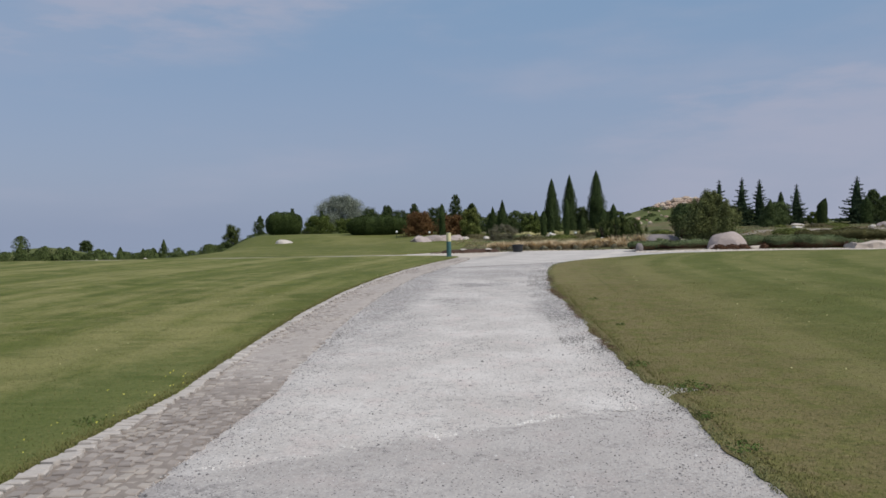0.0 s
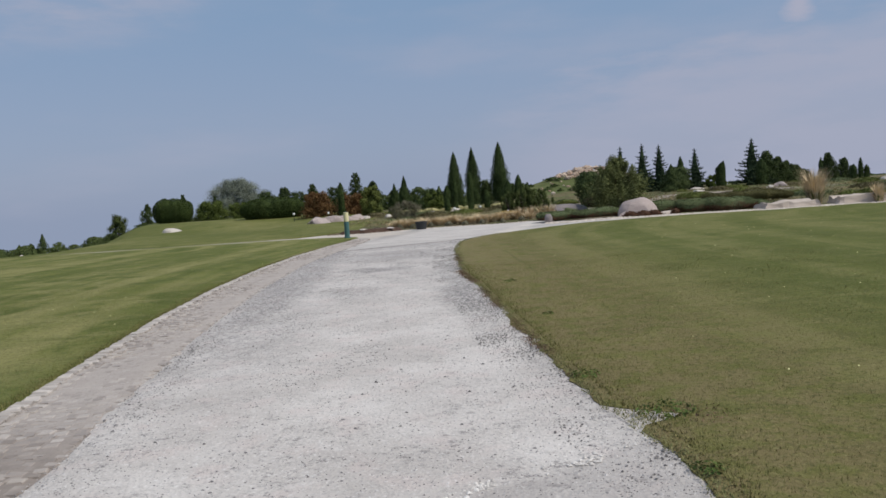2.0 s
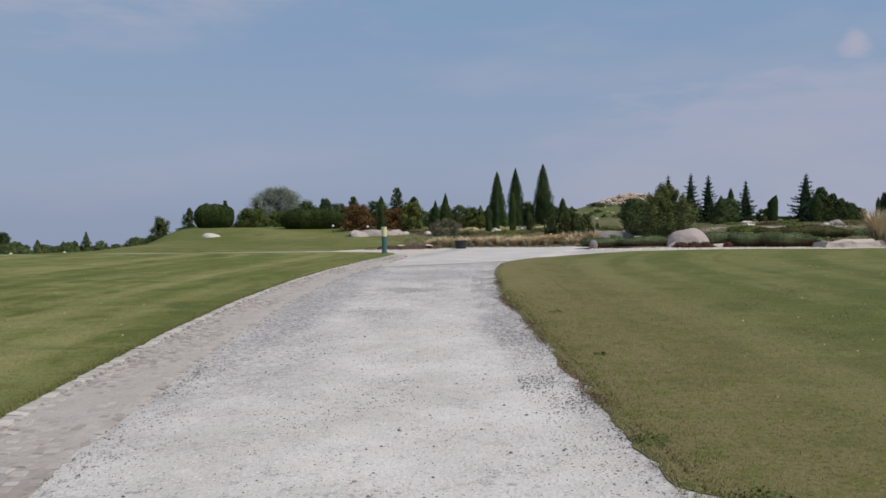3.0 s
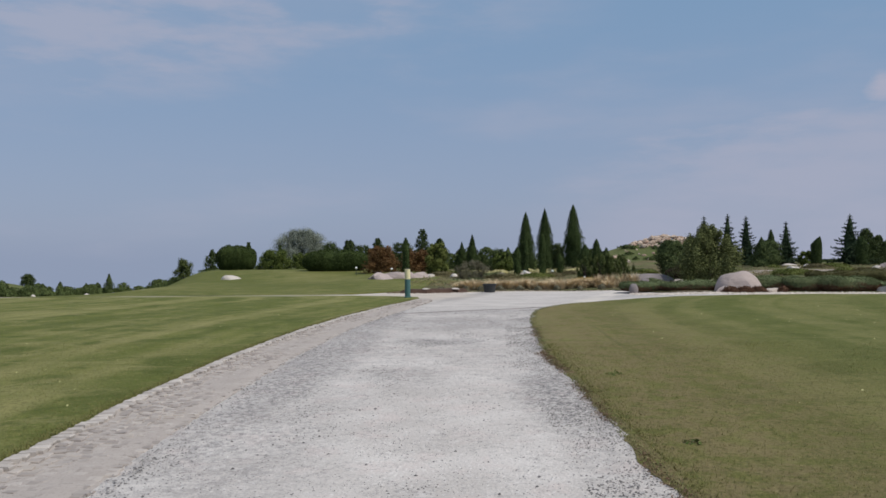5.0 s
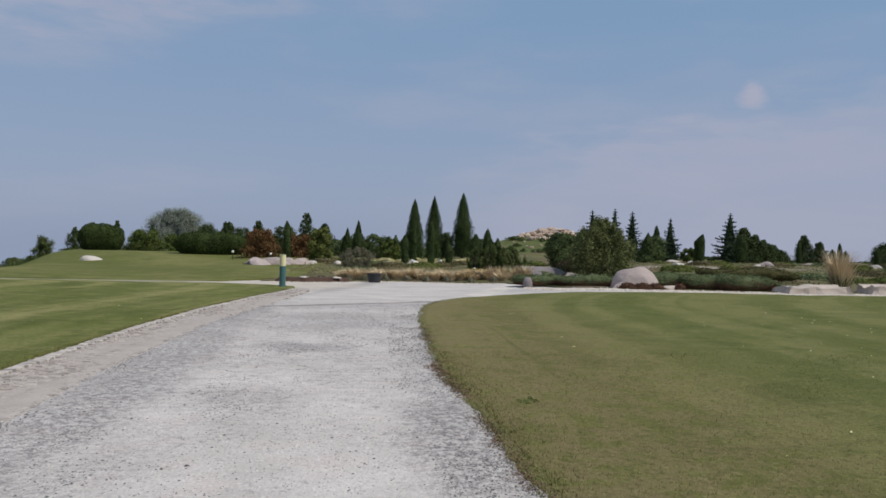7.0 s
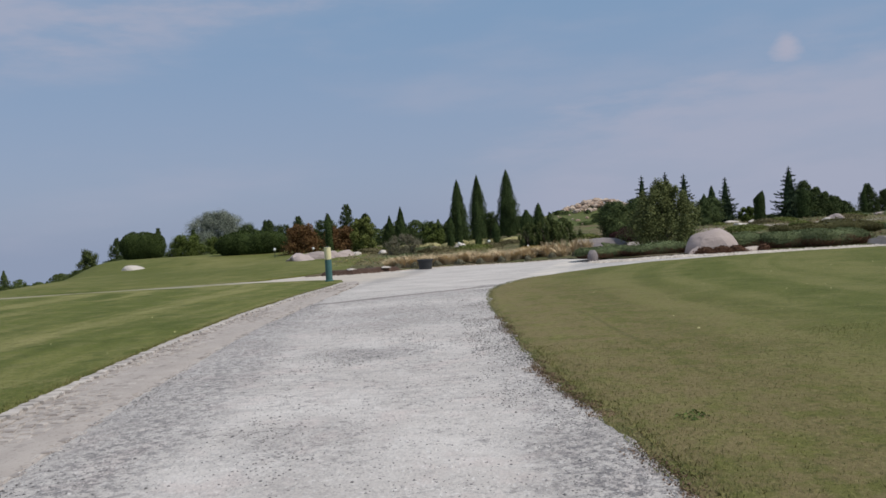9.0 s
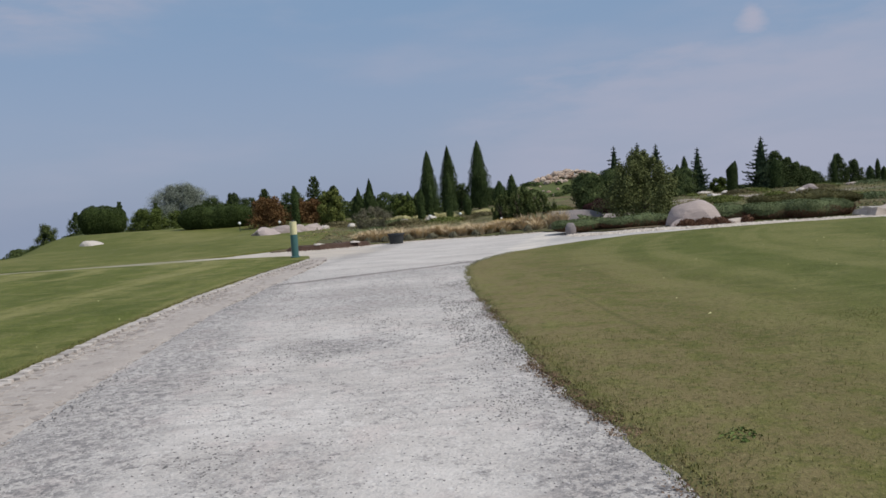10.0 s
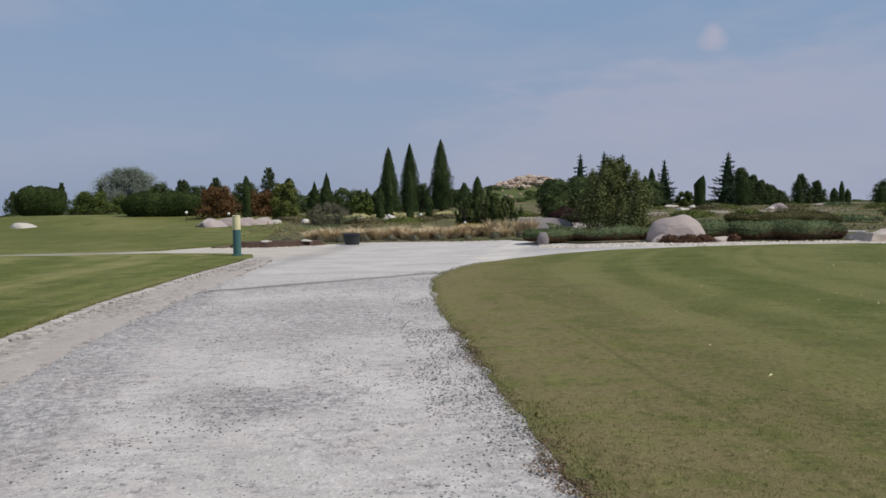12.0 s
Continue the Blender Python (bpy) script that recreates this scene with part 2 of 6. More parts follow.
def lawn_material(name):
    m = Mat(name, 0.9, 0.12)
    fine = m.noise(55, 4, 0.7)
    tuft = m.noise(9, 4, 0.6)
    patch = m.noise(0.55, 4, 0.6)
    streak = m.noise(1.0, 4, 0.6, m.where((0.40, 0.16, 1), turn=62))
    line = m.m.node_tree.nodes.new("ShaderNodeAttribute")
    line.attribute_name = "mowing"
    lane = m.m.node_tree.nodes.new("ShaderNodeMapping")
    m.m.node_tree.links.new(line.outputs["Vector"], lane.inputs[0])
    lane.inputs["Scale"].default_value = (0.95, 0.05, 1)
    mow = m.noise(1.0, 3, 0.45, lane.outputs[0])
    c = m.mix(m.ramp(patch, 0.3, 0.7), GRASS_A, GRASS_B)
    c = m.mix(m.ramp(streak, 0.44, 0.68, 0, 0.6), c, GRASS_DRY)
    c = m.mix(m.ramp(m.noise(0.8, 5, 0.6), 0.5, 0.62, 0, 0.85), c, GRASS_DEEP)
    c = m.mix(m.ramp(m.noise(1.2, 5, 0.62), 0.5, 0.62, 0, 0.8), c, GRASS_DRY)
    c = m.mix(m.ramp(m.noise(2.4, 4, 0.6), 0.52, 0.66, 0, 0.7), c, GRASS_DEEP)
    c = m.mix(m.ramp(tuft, 0.5, 0.72, 0, 0.45), c, GRASS_DEEP)
    c = m.mix(m.ramp(fine, 0.42, 0.68, 0, 0.6), c, GRASS_DEEP)
    broken = m.ramp(m.noise(0.55, 4, 0.6), 0.34, 0.6, 0.45, 1.0)
    c = m.mix(m.math("MULTIPLY", m.ramp(mow, 0.48, 0.62, 0, 0.74), broken), c, GRASS_DRY)
    c = m.mix(m.math("MULTIPLY", m.ramp(mow, 0.49, 0.36, 0, 0.6), broken), c, GRASS_DEEP)
    dash = m.math("MULTIPLY", m.ramp(m.noise(1.0, 5, 0.62, m.where((0.7, 2.6, 1), turn=8)), 0.56, 0.66), m.ramp(m.noise(0.4, 3), 0.42, 0.6, 0.2, 1.0))
    c = m.mix(m.math("MULTIPLY", dash, 0.6), c, GRASS_DRY)
    shade = m.ramp(m.noise(1.0, 5, 0.62, m.where((0.5, 1.9, 1), turn=-6)), 0.56, 0.68, 0, 0.55)
    c = m.mix(shade, c, GRASS_DEEP)
    side = m.ramp(m.axis(0), -1.0, 2.0, 0, 0.48)
    c = m.mix(side, c, m.mix(m.ramp(m.axis(0), 2.0, 6.0), (0.128, 0.112, 0.038), (0.086, 0.098, 0.024)))
    # worn brown turf along the road's eastern side
    brown = m.math("MULTIPLY", m.ramp(m.axis(0), 5.5, 1.0), m.ramp(m.noise(3.2, 6, 0.72), 0.38, 0.58))
    brown = m.math("MULTIPLY", brown, m.ramp(m.axis(0), -0.2, 0.6))
    c = m.mix(m.math("MULTIPLY", brown, 0.75), c, GRASS_BROWN)
    c = m.mix(m.ramp(m.noise(17, 5, 0.78), 0.49, 0.65, 0, 0.68), c, (0.066, 0.070, 0.021))
    c = m.mix(m.ramp(m.noise(23, 5, 0.78), 0.53, 0.68, 0, 0.45), c, (0.34, 0.295, 0.135))
    lush = m.spot(-4.05, 6.4, 0.85, 3.2, 0.6, ragged=m.math("MULTIPLY", m.math("SUBTRACT", m.noise(3, 4), 0.5), 1.4))
    c = m.mix(m.math("MULTIPLY", lush, 0.6), c, (0.060, 0.095, 0.018))
    rut = m.spot(2.07, 19.9, 0.035, 2.8, 0.8, ragged=m.math("MULTIPLY", m.math("SUBTRACT", m.noise(6, 3), 0.5), 1.2))
    c = m.mix(m.math("MULTIPLY", rut, 0.32), c, (0.055, 0.065, 0.018))
    # the mound's turf is rougher and a deeper green
    rise = m.math("MULTIPLY", m.ramp(m.axis(1), 36.8, 39.0, 0, 0.5), m.ramp(m.noise(0.9, 4), 0.3, 0.6, 0.5, 1.0))
    c = m.mix(rise, c, (0.112, 0.118, 0.032))
    h = m.math("ADD", fine, m.math("MULTIPLY", tuft, 1.4))
    return m.colour(c).bump(h, 0.7, 0.025).m


GRASS_A, GRASS_B = (0.114, 0.134, 0.029), (0.182, 0.188, 0.052)
GRASS_DRY, GRASS_DEEP, GRASS_BROWN = (0.268, 0.246, 0.098), (0.074, 0.096, 0.018), (0.205, 0.155, 0.080)
M_LAWN = lawn_material("mown_grass")

m = Mat("pale_gravel", 0.92, 0.15)
rag = m.math("MULTIPLY", m.math("SUBTRACT", m.noise(2.6, 5, 0.65), 0.5), 1.6)
grit, speck = m.noise(70, 3, 0.7), m.cells(34, colour=False)
patch = m.noise(0.8, 5, 0.6)
c = m.mix(m.ramp(patch, 0.3, 0.72), (0.475, 0.434, 0.398), (0.610, 0.566, 0.524))
c = m.mix(m.ramp(m.noise(2.3, 4), 0.50, 0.68, 0, 0.5), c, (0.56, 0.478, 0.44))
c = m.mix(m.ramp(grit, 0.52, 0.72, 0, 0.16), c, (0.26, 0.245, 0.24))
worn = m.ramp(m.noise(0.9, 5, 0.65), 0.40, 0.62, 0.12, 1.0)
fleck = m.math("MULTIPLY", m.ramp(m.noise(40, 3, 0.7), 0.585, 0.66), worn)
c = m.mix(m.math("MULTIPLY", fleck, 0.42), c, (0.15, 0.14, 0.138))
clump = m.math("MULTIPLY", m.ramp(m.noise(12, 6, 0.85), 0.51, 0.62), m.ramp(m.noise(1.7, 5, 0.65), 0.42, 0.60, 0.10, 1.0))
stretch = m.math("MAXIMUM", m.ramp(m.axis(1), 13.0, 17.0, 0.5, 1.0), m.ramp(m.axis(1), 9.5, 7.0, 0.5, 0.8))
clump = m.math("MULTIPLY", clump, stretch)
c = m.mix(m.math("MULTIPLY", clump, 0.95), c, (0.17, 0.158, 0.154))
chips = m.math("MULTIPLY", m.ramp(m.noise(1.0, 5, 0.8, m.where((17, 34, 1), turn=5)), 0.545, 0.62), m.ramp(m.noise(1.1, 5, 0.7), 0.42, 0.6, 0.12, 1.0))
c = m.mix(m.math("MULTIPLY", chips, 0.5), c, (0.185, 0.172, 0.168))
c = m.mix(m.ramp(m.noise(31, 3, 0.6), 0.59, 0.67, 0, 0.5), c, (0.74, 0.71, 0.68))
c = m.mix(m.ramp(m.noise(5, 5, 0.7), 0.55, 0.7, 0, 0.4), c, (0.66, 0.62, 0.585))
# where the loose grit has gone the dark asphalt below shows
bare = m.math("MULTIPLY", m.spot(-0.9, 19.4, 0.62, 0.55, 0.6, ragged=rag), 0.8)
for sx, sy, rx, ry, k in ((-2.4, 17.0, 0.45, 6.0, 0.85), (0.68, 14.6, 0.38, 1.7, 0.95), (-2.6, 24.0, 0.55, 4.8, 0.8), (1.0, 14.2, 0.35, 1.9, 0.75), (1.25, 10.4, 0.25, 2.6, 0.5),
                          (-0.8, 23.4, 2.2, 1.6, 0.6), (-0.6, 27.2, 2.6, 1.1, 0.6), (-1.9, 12.3, 0.5, 2.5, 0.45), (-1.5, 3.0, 3.2, 2.2, 0.35),
                          (-1.2, 15.6, 0.6, 0.7, 0.4), (0.75, 17.8, 0.4, 2.6, 0.5), (0.80, 13.6, 0.25, 2.2, 0.5), (-2.0, 4.6, 0.6, 0.28, 0.8)):
    bare = m.math("MAXIMUM", bare, m.math("MULTIPLY", m.spot(sx, sy, rx, ry, 0.7, ragged=rag), k))
bare = m.math("MULTIPLY", bare, m.ramp(m.noise(13, 6, 0.88), 0.44, 0.58, 0.12, 1.0))
c = m.mix(bare, c, (0.150, 0.142, 0.142))
# the stretch before the junction is more worn and greyer
grey = m.math("MULTIPLY", m.math("MULTIPLY", m.ramp(m.axis(1), 14.0, 17.5), m.ramp(m.axis(1), 29.0, 27.0)), m.ramp(m.noise(7, 6, 0.8, m.where((0.6, 1.3, 1))), 0.46, 0.6))
c = m.mix(m.math("MULTIPLY", grey, 0.42), c, (0.30, 0.278, 0.265))
# north of the junction's joint the gravel is fresh and pale; a dark lip marks the joint
joint = m.math("SUBTRACT", m.axis(1), m.math("ADD", m.math("MULTIPLY", m.axis(0), 0.55), 27.95))
joint = m.math("ADD", joint, m.math("MULTIPLY", m.math("SUBTRACT", m.noise(1.5, 4), 0.5), 0.6))
fresh = m.math("MULTIPLY", m.ramp(joint, -0.1, 0.15), m.ramp(m.noise(0.7, 5, 0.6, m.where((0.6, 1.6, 1), turn=-20)), 0.32, 0.55))
c = m.mix(m.math("MULTIPLY", fresh, 0.6), c, (0.505, 0.468, 0.432))
lip = m.math("MULTIPLY", m.ramp(joint, -0.35, -0.05), m.ramp(joint, 0.2, 0.0))
stain = m.spot(-0.75, 36.0, 0.42, 4.2, 0.6, -14.0, ragged=rag)
c = m.mix(m.math("MULTIPLY", stain, 0.6), c, (0.27, 0.25, 0.235))
c = m.mix(m.math("MULTIPLY", lip, 0.9), c, (0.185, 0.160, 0.148))
# sandy margins by the bollard and a pale strip across the eastern arm
sandy = m.spot(-3.0, 36.4, 2.3, 2.6, 0.35, ragged=rag)
sandy = m.math("MAXIMUM", sandy, m.spot(-3.4, 36.6, 2.6, 1.2, 0.4, ragged=rag))
c = m.mix(m.ramp(m.axis(0), -4.4, -6.5, 0, 0.85), c, (0.235, 0.215, 0.115))
c = m.mix(m.math("MULTIPLY", sandy, 0.75), c, (0.52, 0.45, 0.37))
strip = m.spot(4.2, 34.9, 0.42, 5.2, 0.35, -20.0, ragged=rag)
c = m.mix(m.math("MULTIPLY", strip, 0.8), c, (0.62, 0.565, 0.50))
c = m.mix(m.math("MULTIPLY", m.spot(7.0, 34.3, 3.0, 1.3, 0.4, ragged=rag), 0.55), c, (0.30, 0.285, 0.275))
# south of a cross seam the surface is older and browner
seam = m.math("SUBTRACT", m.math("ADD", m.math("MULTIPLY", m.axis(0), 0.6), 6.42), m.axis(1))
seam = m.math("ADD", seam, m.math("MULTIPLY", m.math("SUBTRACT", m.noise(3, 4), 0.5), 0.5))
c = m.mix(m.ramp(seam, -0.06, 0.12, 0, 0.42), c, (0.29, 0.262, 0.245))
h = m.math("ADD", m.math("ADD", grit, m.math("MULTIPLY", speck, 0.8)), m.noise(5, 4))
mottle = m.noise(1.0, 5, 0.62, m.where((0.55, 1.5, 1), turn=14))
mottle = m.math("MULTIPLY", m.ramp(mottle, 0.47, 0.62), m.ramp(joint, 0.0, 0.6))
c = m.mix(m.math("MULTIPLY", mottle, 0.36), c, (0.33, 0.30, 0.278))
M_GRAVEL = m.colour(c).bump(h, 0.5, 0.018).m

m = Mat("garden_soil", 0.95, 0.1)
c = m.mix(m.ramp(m.noise(0.35, 4), 0.35, 0.65), (0.095, 0.098, 0.040), (0.165, 0.132, 0.078))
c = m.mix(m.ramp(m.noise(1.6, 5), 0.5, 0.7, 0, 0.8), c, (0.150, 0.150, 0.062))
c = m.mix(m.ramp(m.noise(0.9, 4), 0.6, 0.72, 0, 0.6), c, (0.26, 0.205, 0.15))
bare_soil = m.math("MAXIMUM", m.spot(10.2, 54.0, 2.7, 9.5, 0.4, -8.0), m.spot(20.5, 55.0, 6.0, 1.6, 0.6))
c = m.mix(m.math("MULTIPLY", bare_soil, 0.9), c, m.mix(m.noise(3, 4), (0.34, 0.285, 0.25), (0.45, 0.39, 0.345)))
M_BED = m.colour(c).bump(m.noise(9, 5, 0.7), 0.9, 0.1).m

m = Mat("far_ground", 0.95, 0.1)
c = m.mix(m.ramp(m.noise(0.05, 4), 0.35, 0.65), (0.095, 0.112, 0.040), (0.150, 0.155, 0.064))
c = m.mix(m.ramp(m.noise(0.5, 5), 0.5, 0.7, 0, 0.6), c, (0.070, 0.088, 0.030))
M_GROUND = m.colour(c).bump(m.noise(2, 5, 0.7), 0.7, 0.2).m

m = Mat("cut_sett_stone", 0.85, 0.25)
r = m.random(False)
c = m.mix(r, (0.225, 0.190, 0.165), (0.370, 0.322, 0.285))
c = m.mix(m.ramp(m.noise(30, 4, 0.7), 0.5, 0.7, 0, 0.5), c, (0.24, 0.22, 0.21))
c = m.mix(m.ramp(m.noise(1.7, 4), 0.5, 0.7, 0, 0.6), c, (0.43, 0.375, 0.32))
M_SETT = m.colour(c).bump(m.noise(45, 4, 0.7), 0.5, 0.008).m
m = Mat("cut_sett_stone_joined", 0.85, 0.25)
r = m.random()
c = m.mix(r, (0.270, 0.235, 0.210), (0.445, 0.395, 0.355))
c = m.mix(m.ramp(m.noise(30, 4, 0.7), 0.5, 0.7, 0, 0.5), c, (0.24, 0.22, 0.21))
c = m.mix(m.ramp(m.noise(1.7, 4), 0.5, 0.7, 0, 0.6), c, (0.43, 0.375, 0.32))
M_SETT_FAR = m.colour(c).bump(m.noise(45, 4, 0.7), 0.5, 0.008).m
m = Mat("pale_kerb_stone", 0.85, 0.25)
c = m.mix(m.random(), (0.33, 0.292, 0.26), (0.52, 0.468, 0.42))
c = m.mix(m.ramp(m.noise(24, 4, 0.7), 0.5, 0.7, 0, 0.5), c, (0.29, 0.26, 0.235))
M_KERB = m.colour(c).bump(m.noise(45, 4, 0.7), 0.5, 0.008).m
m = Mat("joint_sand", 0.95, 0.1)
c = m.mix(m.noise(3.0, 5, 0.65), (0.295, 0.255, 0.228), (0.47, 0.420, 0.378))
c = m.mix(m.ramp(m.noise(40, 4), 0.55, 0.7, 0, 0.5), c, (0.17, 0.15, 0.135))
c = m.mix(m.ramp(m.axis(1), 9.5, 7.0, 0, 0.75), c, m.mix(m.noise(9, 4), (0.12, 0.10, 0.088), (0.27, 0.225, 0.19)))
M_SAND = m.colour(c).bump(m.noise(50, 4), 0.6, 0.01).m

m = Mat("loose_pebbles", 0.85, 0.2)
M_PEBBLE = m.colour(m.mix(m.ramp(m.random(), 0.35, 0.95), (0.14, 0.132, 0.13), (0.56, 0.53, 0.51))).m
m = Mat("pale_seam_stones", 0.9, 0.15)
M_SEAM = m.colour(m.mix(m.random(), (0.46, 0.425, 0.39), (0.70, 0.665, 0.625))).m
m = Mat("dark_grit", 0.85, 0.2)
M_GRIT = m.colour(m.mix(m.ramp(m.random(), 0.45, 0.95), (0.115, 0.108, 0.105), (0.50, 0.47, 0.44))).m
m = Mat("white_chippings", 0.85, 0.25)
c = m.mix(m.random(), (0.40, 0.345, 0.29), (0.62, 0.555, 0.48))
M_CHIP = m.colour(m.mix(m.ramp(m.noise(25, 4), 0.55, 0.72, 0, 0.4), c, (0.4, 0.35, 0.3))).bump(m.noise(30, 4), 0.5, 0.01).m
M_BLADE = Mat("grass_blades", 0.8, 0.15)
M_BLADE.colour(M_BLADE.mix(M_BLADE.random(), (0.108, 0.112, 0.032), (0.225, 0.200, 0.082)))
M_BLADE = M_BLADE.m
M_WEED = leafy("weed_leaves", (0.074, 0.114, 0.030), (0.140, 0.185, 0.055))
M_REDWEED = leafy("dry_red_weed", (0.17, 0.11, 0.07), (0.27, 0.19, 0.12))
M_LITTER = leafy("dead_grass_litter", (0.115, 0.070, 0.045), (0.235, 0.160, 0.105))
M_STRAW = leafy("dry_straw_blades", (0.58, 0.45, 0.28), (0.72, 0.59, 0.40))
M_STRAWGREEN = leafy("green_grass_blades", (0.10, 0.12, 0.045), (0.30, 0.27, 0.13))
M_GRANITE = stony("pink_granite", (0.43, 0.355, 0.325))
m = Mat("hill_boulders", 0.9, 0.2)
M_HILLROCK = m.colour(m.mix(m.ramp(m.noise(1.1, 4), 0.4, 0.7, 0, 0.5), m.mix(m.random(), (0.30, 0.20, 0.14), (0.56, 0.46, 0.37)), (0.22, 0.17, 0.13))).m
M_PALESTONE = stony("pale_stone", (0.56, 0.505, 0.45), 0.2, 0.1)
M_SLAB = stony("pinkish_layered_stone", (0.50, 0.425, 0.365), 0.25, 0.1)
M_GREYSTONE = stony("grey_stone", (0.235, 0.205, 0.20))
M_CYPRESS = leafy("cypress_foliage", (0.042, 0.065, 0.023), (0.073, 0.101, 0.033))
M_SPRUCE = leafy("spruce_needles", (0.035, 0.056, 0.028), (0.058, 0.085, 0.043))
M_PINE = leafy("pine_needles", (0.054, 0.079, 0.029), (0.094, 0.120, 0.044))
M_BOX = leafy("clipped_dark_foliage", (0.041, 0.060, 0.018), (0.065, 0.091, 0.025))
M_FRESH = leafy("fresh_green_leaves", (0.092, 0.120, 0.030), (0.126, 0.160, 0.042))
M_WILLOW = leafy("silver_willow_leaves", (0.215, 0.240, 0.188), (0.265, 0.290, 0.232))
M_RUST = leafy("rust_red_leaves", (0.138, 0.074, 0.031), (0.195, 0.112, 0.050))
M_OLIVE = leafy("olive_leaves", (0.113, 0.135, 0.036), (0.180, 0.200, 0.059))
M_BIRCH = leafy("small_olive_leaves", (0.127, 0.143, 0.053), (0.178, 0.197, 0.076))
M_PINEOLIVE = leafy("dark_olive_leaves", (0.077, 0.100, 0.033), (0.125, 0.150, 0.050))
M_PURPLE = leafy("dark_purple_leaves", (0.050, 0.022, 0.021), (0.076, 0.036, 0.033))
M_JUNIPER = leafy("juniper_foliage", (0.110, 0.140, 0.062), (0.187, 0.217, 0.107))
M_DRYUNDER = leafy("dry_brown_undergrowth", (0.109, 0.059, 0.037), (0.168, 0.091, 0.056))
M_HEATHER = leafy("heather_mix", (0.128, 0.112, 0.055), (0.190, 0.165, 0.085))
M_MEADOW = leafy("dry_olive_meadow", (0.165, 0.150, 0.062), (0.270, 0.235, 0.110))
M_HEATHDARK = leafy("dark_heather", (0.098, 0.092, 0.036), (0.135, 0.125, 0.052))
M_GOLD = leafy("golden_ochre_leaves", (0.36, 0.25, 0.085), (0.50, 0.37, 0.14))
M_TWIG = leafy("grey_brown_twigs", (0.165, 0.152, 0.100), (0.205, 0.190, 0.128))
M_YELLOW = leafy("yellow_cushion_leaves", (0.48, 0.44, 0.20), (0.66, 0.60, 0.34))
M_FAR = leafy("distant_foliage", (0.066, 0.091, 0.033), (0.112, 0.141, 0.047))
M_BARK = barky("grey_brown_bark", (0.13, 0.10, 0.08))


def plain(name, col, rough=0.5, spec=0.4, emit=0.0):
    m = Mat(name, rough, spec)
    n = m.noise(9, 4, 0.6, m.where(local=True))
    m.colour(m.mix(m.ramp(n, 0.4, 0.75, 0, 0.5), col, tuple(0.72 * v for v in col)))
    return m.bump(m.noise(60, 3), 0.15, 0.003).m


M_TEAL = plain("green_painted_metal", (0.055, 0.135, 0.130), 0.45)
M_CREAM = plain("cream_painted_top", (0.68, 0.62, 0.36), 0.5)
M_BLACK = plain("black_plastic", (0.028, 0.030, 0.032), 0.5)
M_WHITE = plain("white_glass_globe", (0.85, 0.85, 0.82), 0.3)
M_BUTTER = leafy("yellow_petals", (0.62, 0.56, 0.08), (0.74, 0.68, 0.16))
M_PETAL = plain("yellow_petals", (0.72, 0.68, 0.32), 0.6)
M_MULCH = stony("bark_mulch", (0.085, 0.052, 0.038), 0.4, 0.1)

# ---- the lie of the land ----
def step(a, b, v):
    """Smooth 0..1 as v goes from a to b (arrays too)."""
    s = np.clip((np.asarray(v, float) - a) / (b - a), 0, 1)
    return s * s * (3 - 2 * s)


def land(x, y):
    """Height of the ground."""
    x, y = np.asarray(x, float), np.asarray(y, float)
    west = step(0, -7.0, x + 13 + 0.3 * np.clip(y - 37, 0, 60))
    z = 0.09 * step(10, 20, y)
    z = z + (1 - west) * ((np.interp(x, [-8, -1, 5, 10, 13.5, 17, 30], [0.42, 0.20, 0.20, 0.06, 0.08, 0.42, 0.48]) * step(37, 62, y) + 0.42 * step(59, 74, y) * step(5, 9, x) * step(18, 13, x)) * step(-12, -5, x) + 0.42 * step(58, 77, y) * step(-5, -12, x)) * (1 - 0.2 * step(-8, 2, x) * step(52, 36, y))
    z = z - 0.2 * step(40, 50, y) * step(68, 58, y) * step(7, 10, x) * step(17, 13, x)
    z = z - 0.2 * np.exp(-((y - 61) / 8) ** 2) * step(-5, -12, x)
    z = z - west * np.clip(0.055 * (y - 36.5), 0, 2.7)
    z = z + 0.16 * step(25, 33, y) * step(3, 8, x)
    z = z + 0.1 * np.exp(-((x + 14) / 9) ** 2 - ((y - 74) / 10) ** 2)
    hill = np.exp(-(np.abs((x - 22.0) / 8.4) ** 2.0) - ((y - 107) / 9) ** 2)
    far = np.hypot(x, y - 30)
    z = z - (0.022 + 0.03 * step(10, -35, x)) * np.clip(far - 88, 0, None) * (1 - 0.9 * np.exp(-((x - 22) / 14) ** 2 - ((y - 107) / 14) ** 2))
    return z + 3.05 * hill + 2.6 * np.exp(-((x + 71) / 8.5) ** 2 - ((y - 114) / 10) ** 2)


def land1(x, y):
    return float(land(x, y))


def west_edge(y):
    """Outer edge of the sett gutter, where the western lawn ends."""
    return np.interp(y, [-10, 5, 7.5, 10.2, 13.7, 17.3, 22, 25, 27.6, 30, 32.3, 34, 35.2, 35.7, 36.2], [-3.3, -3.3, -3.32, -3.6, -3.84, -3.9, -3.8, -3.62, -3.35, -3.02, -2.62, -2.48, -2.62, -3.3, -5.0])


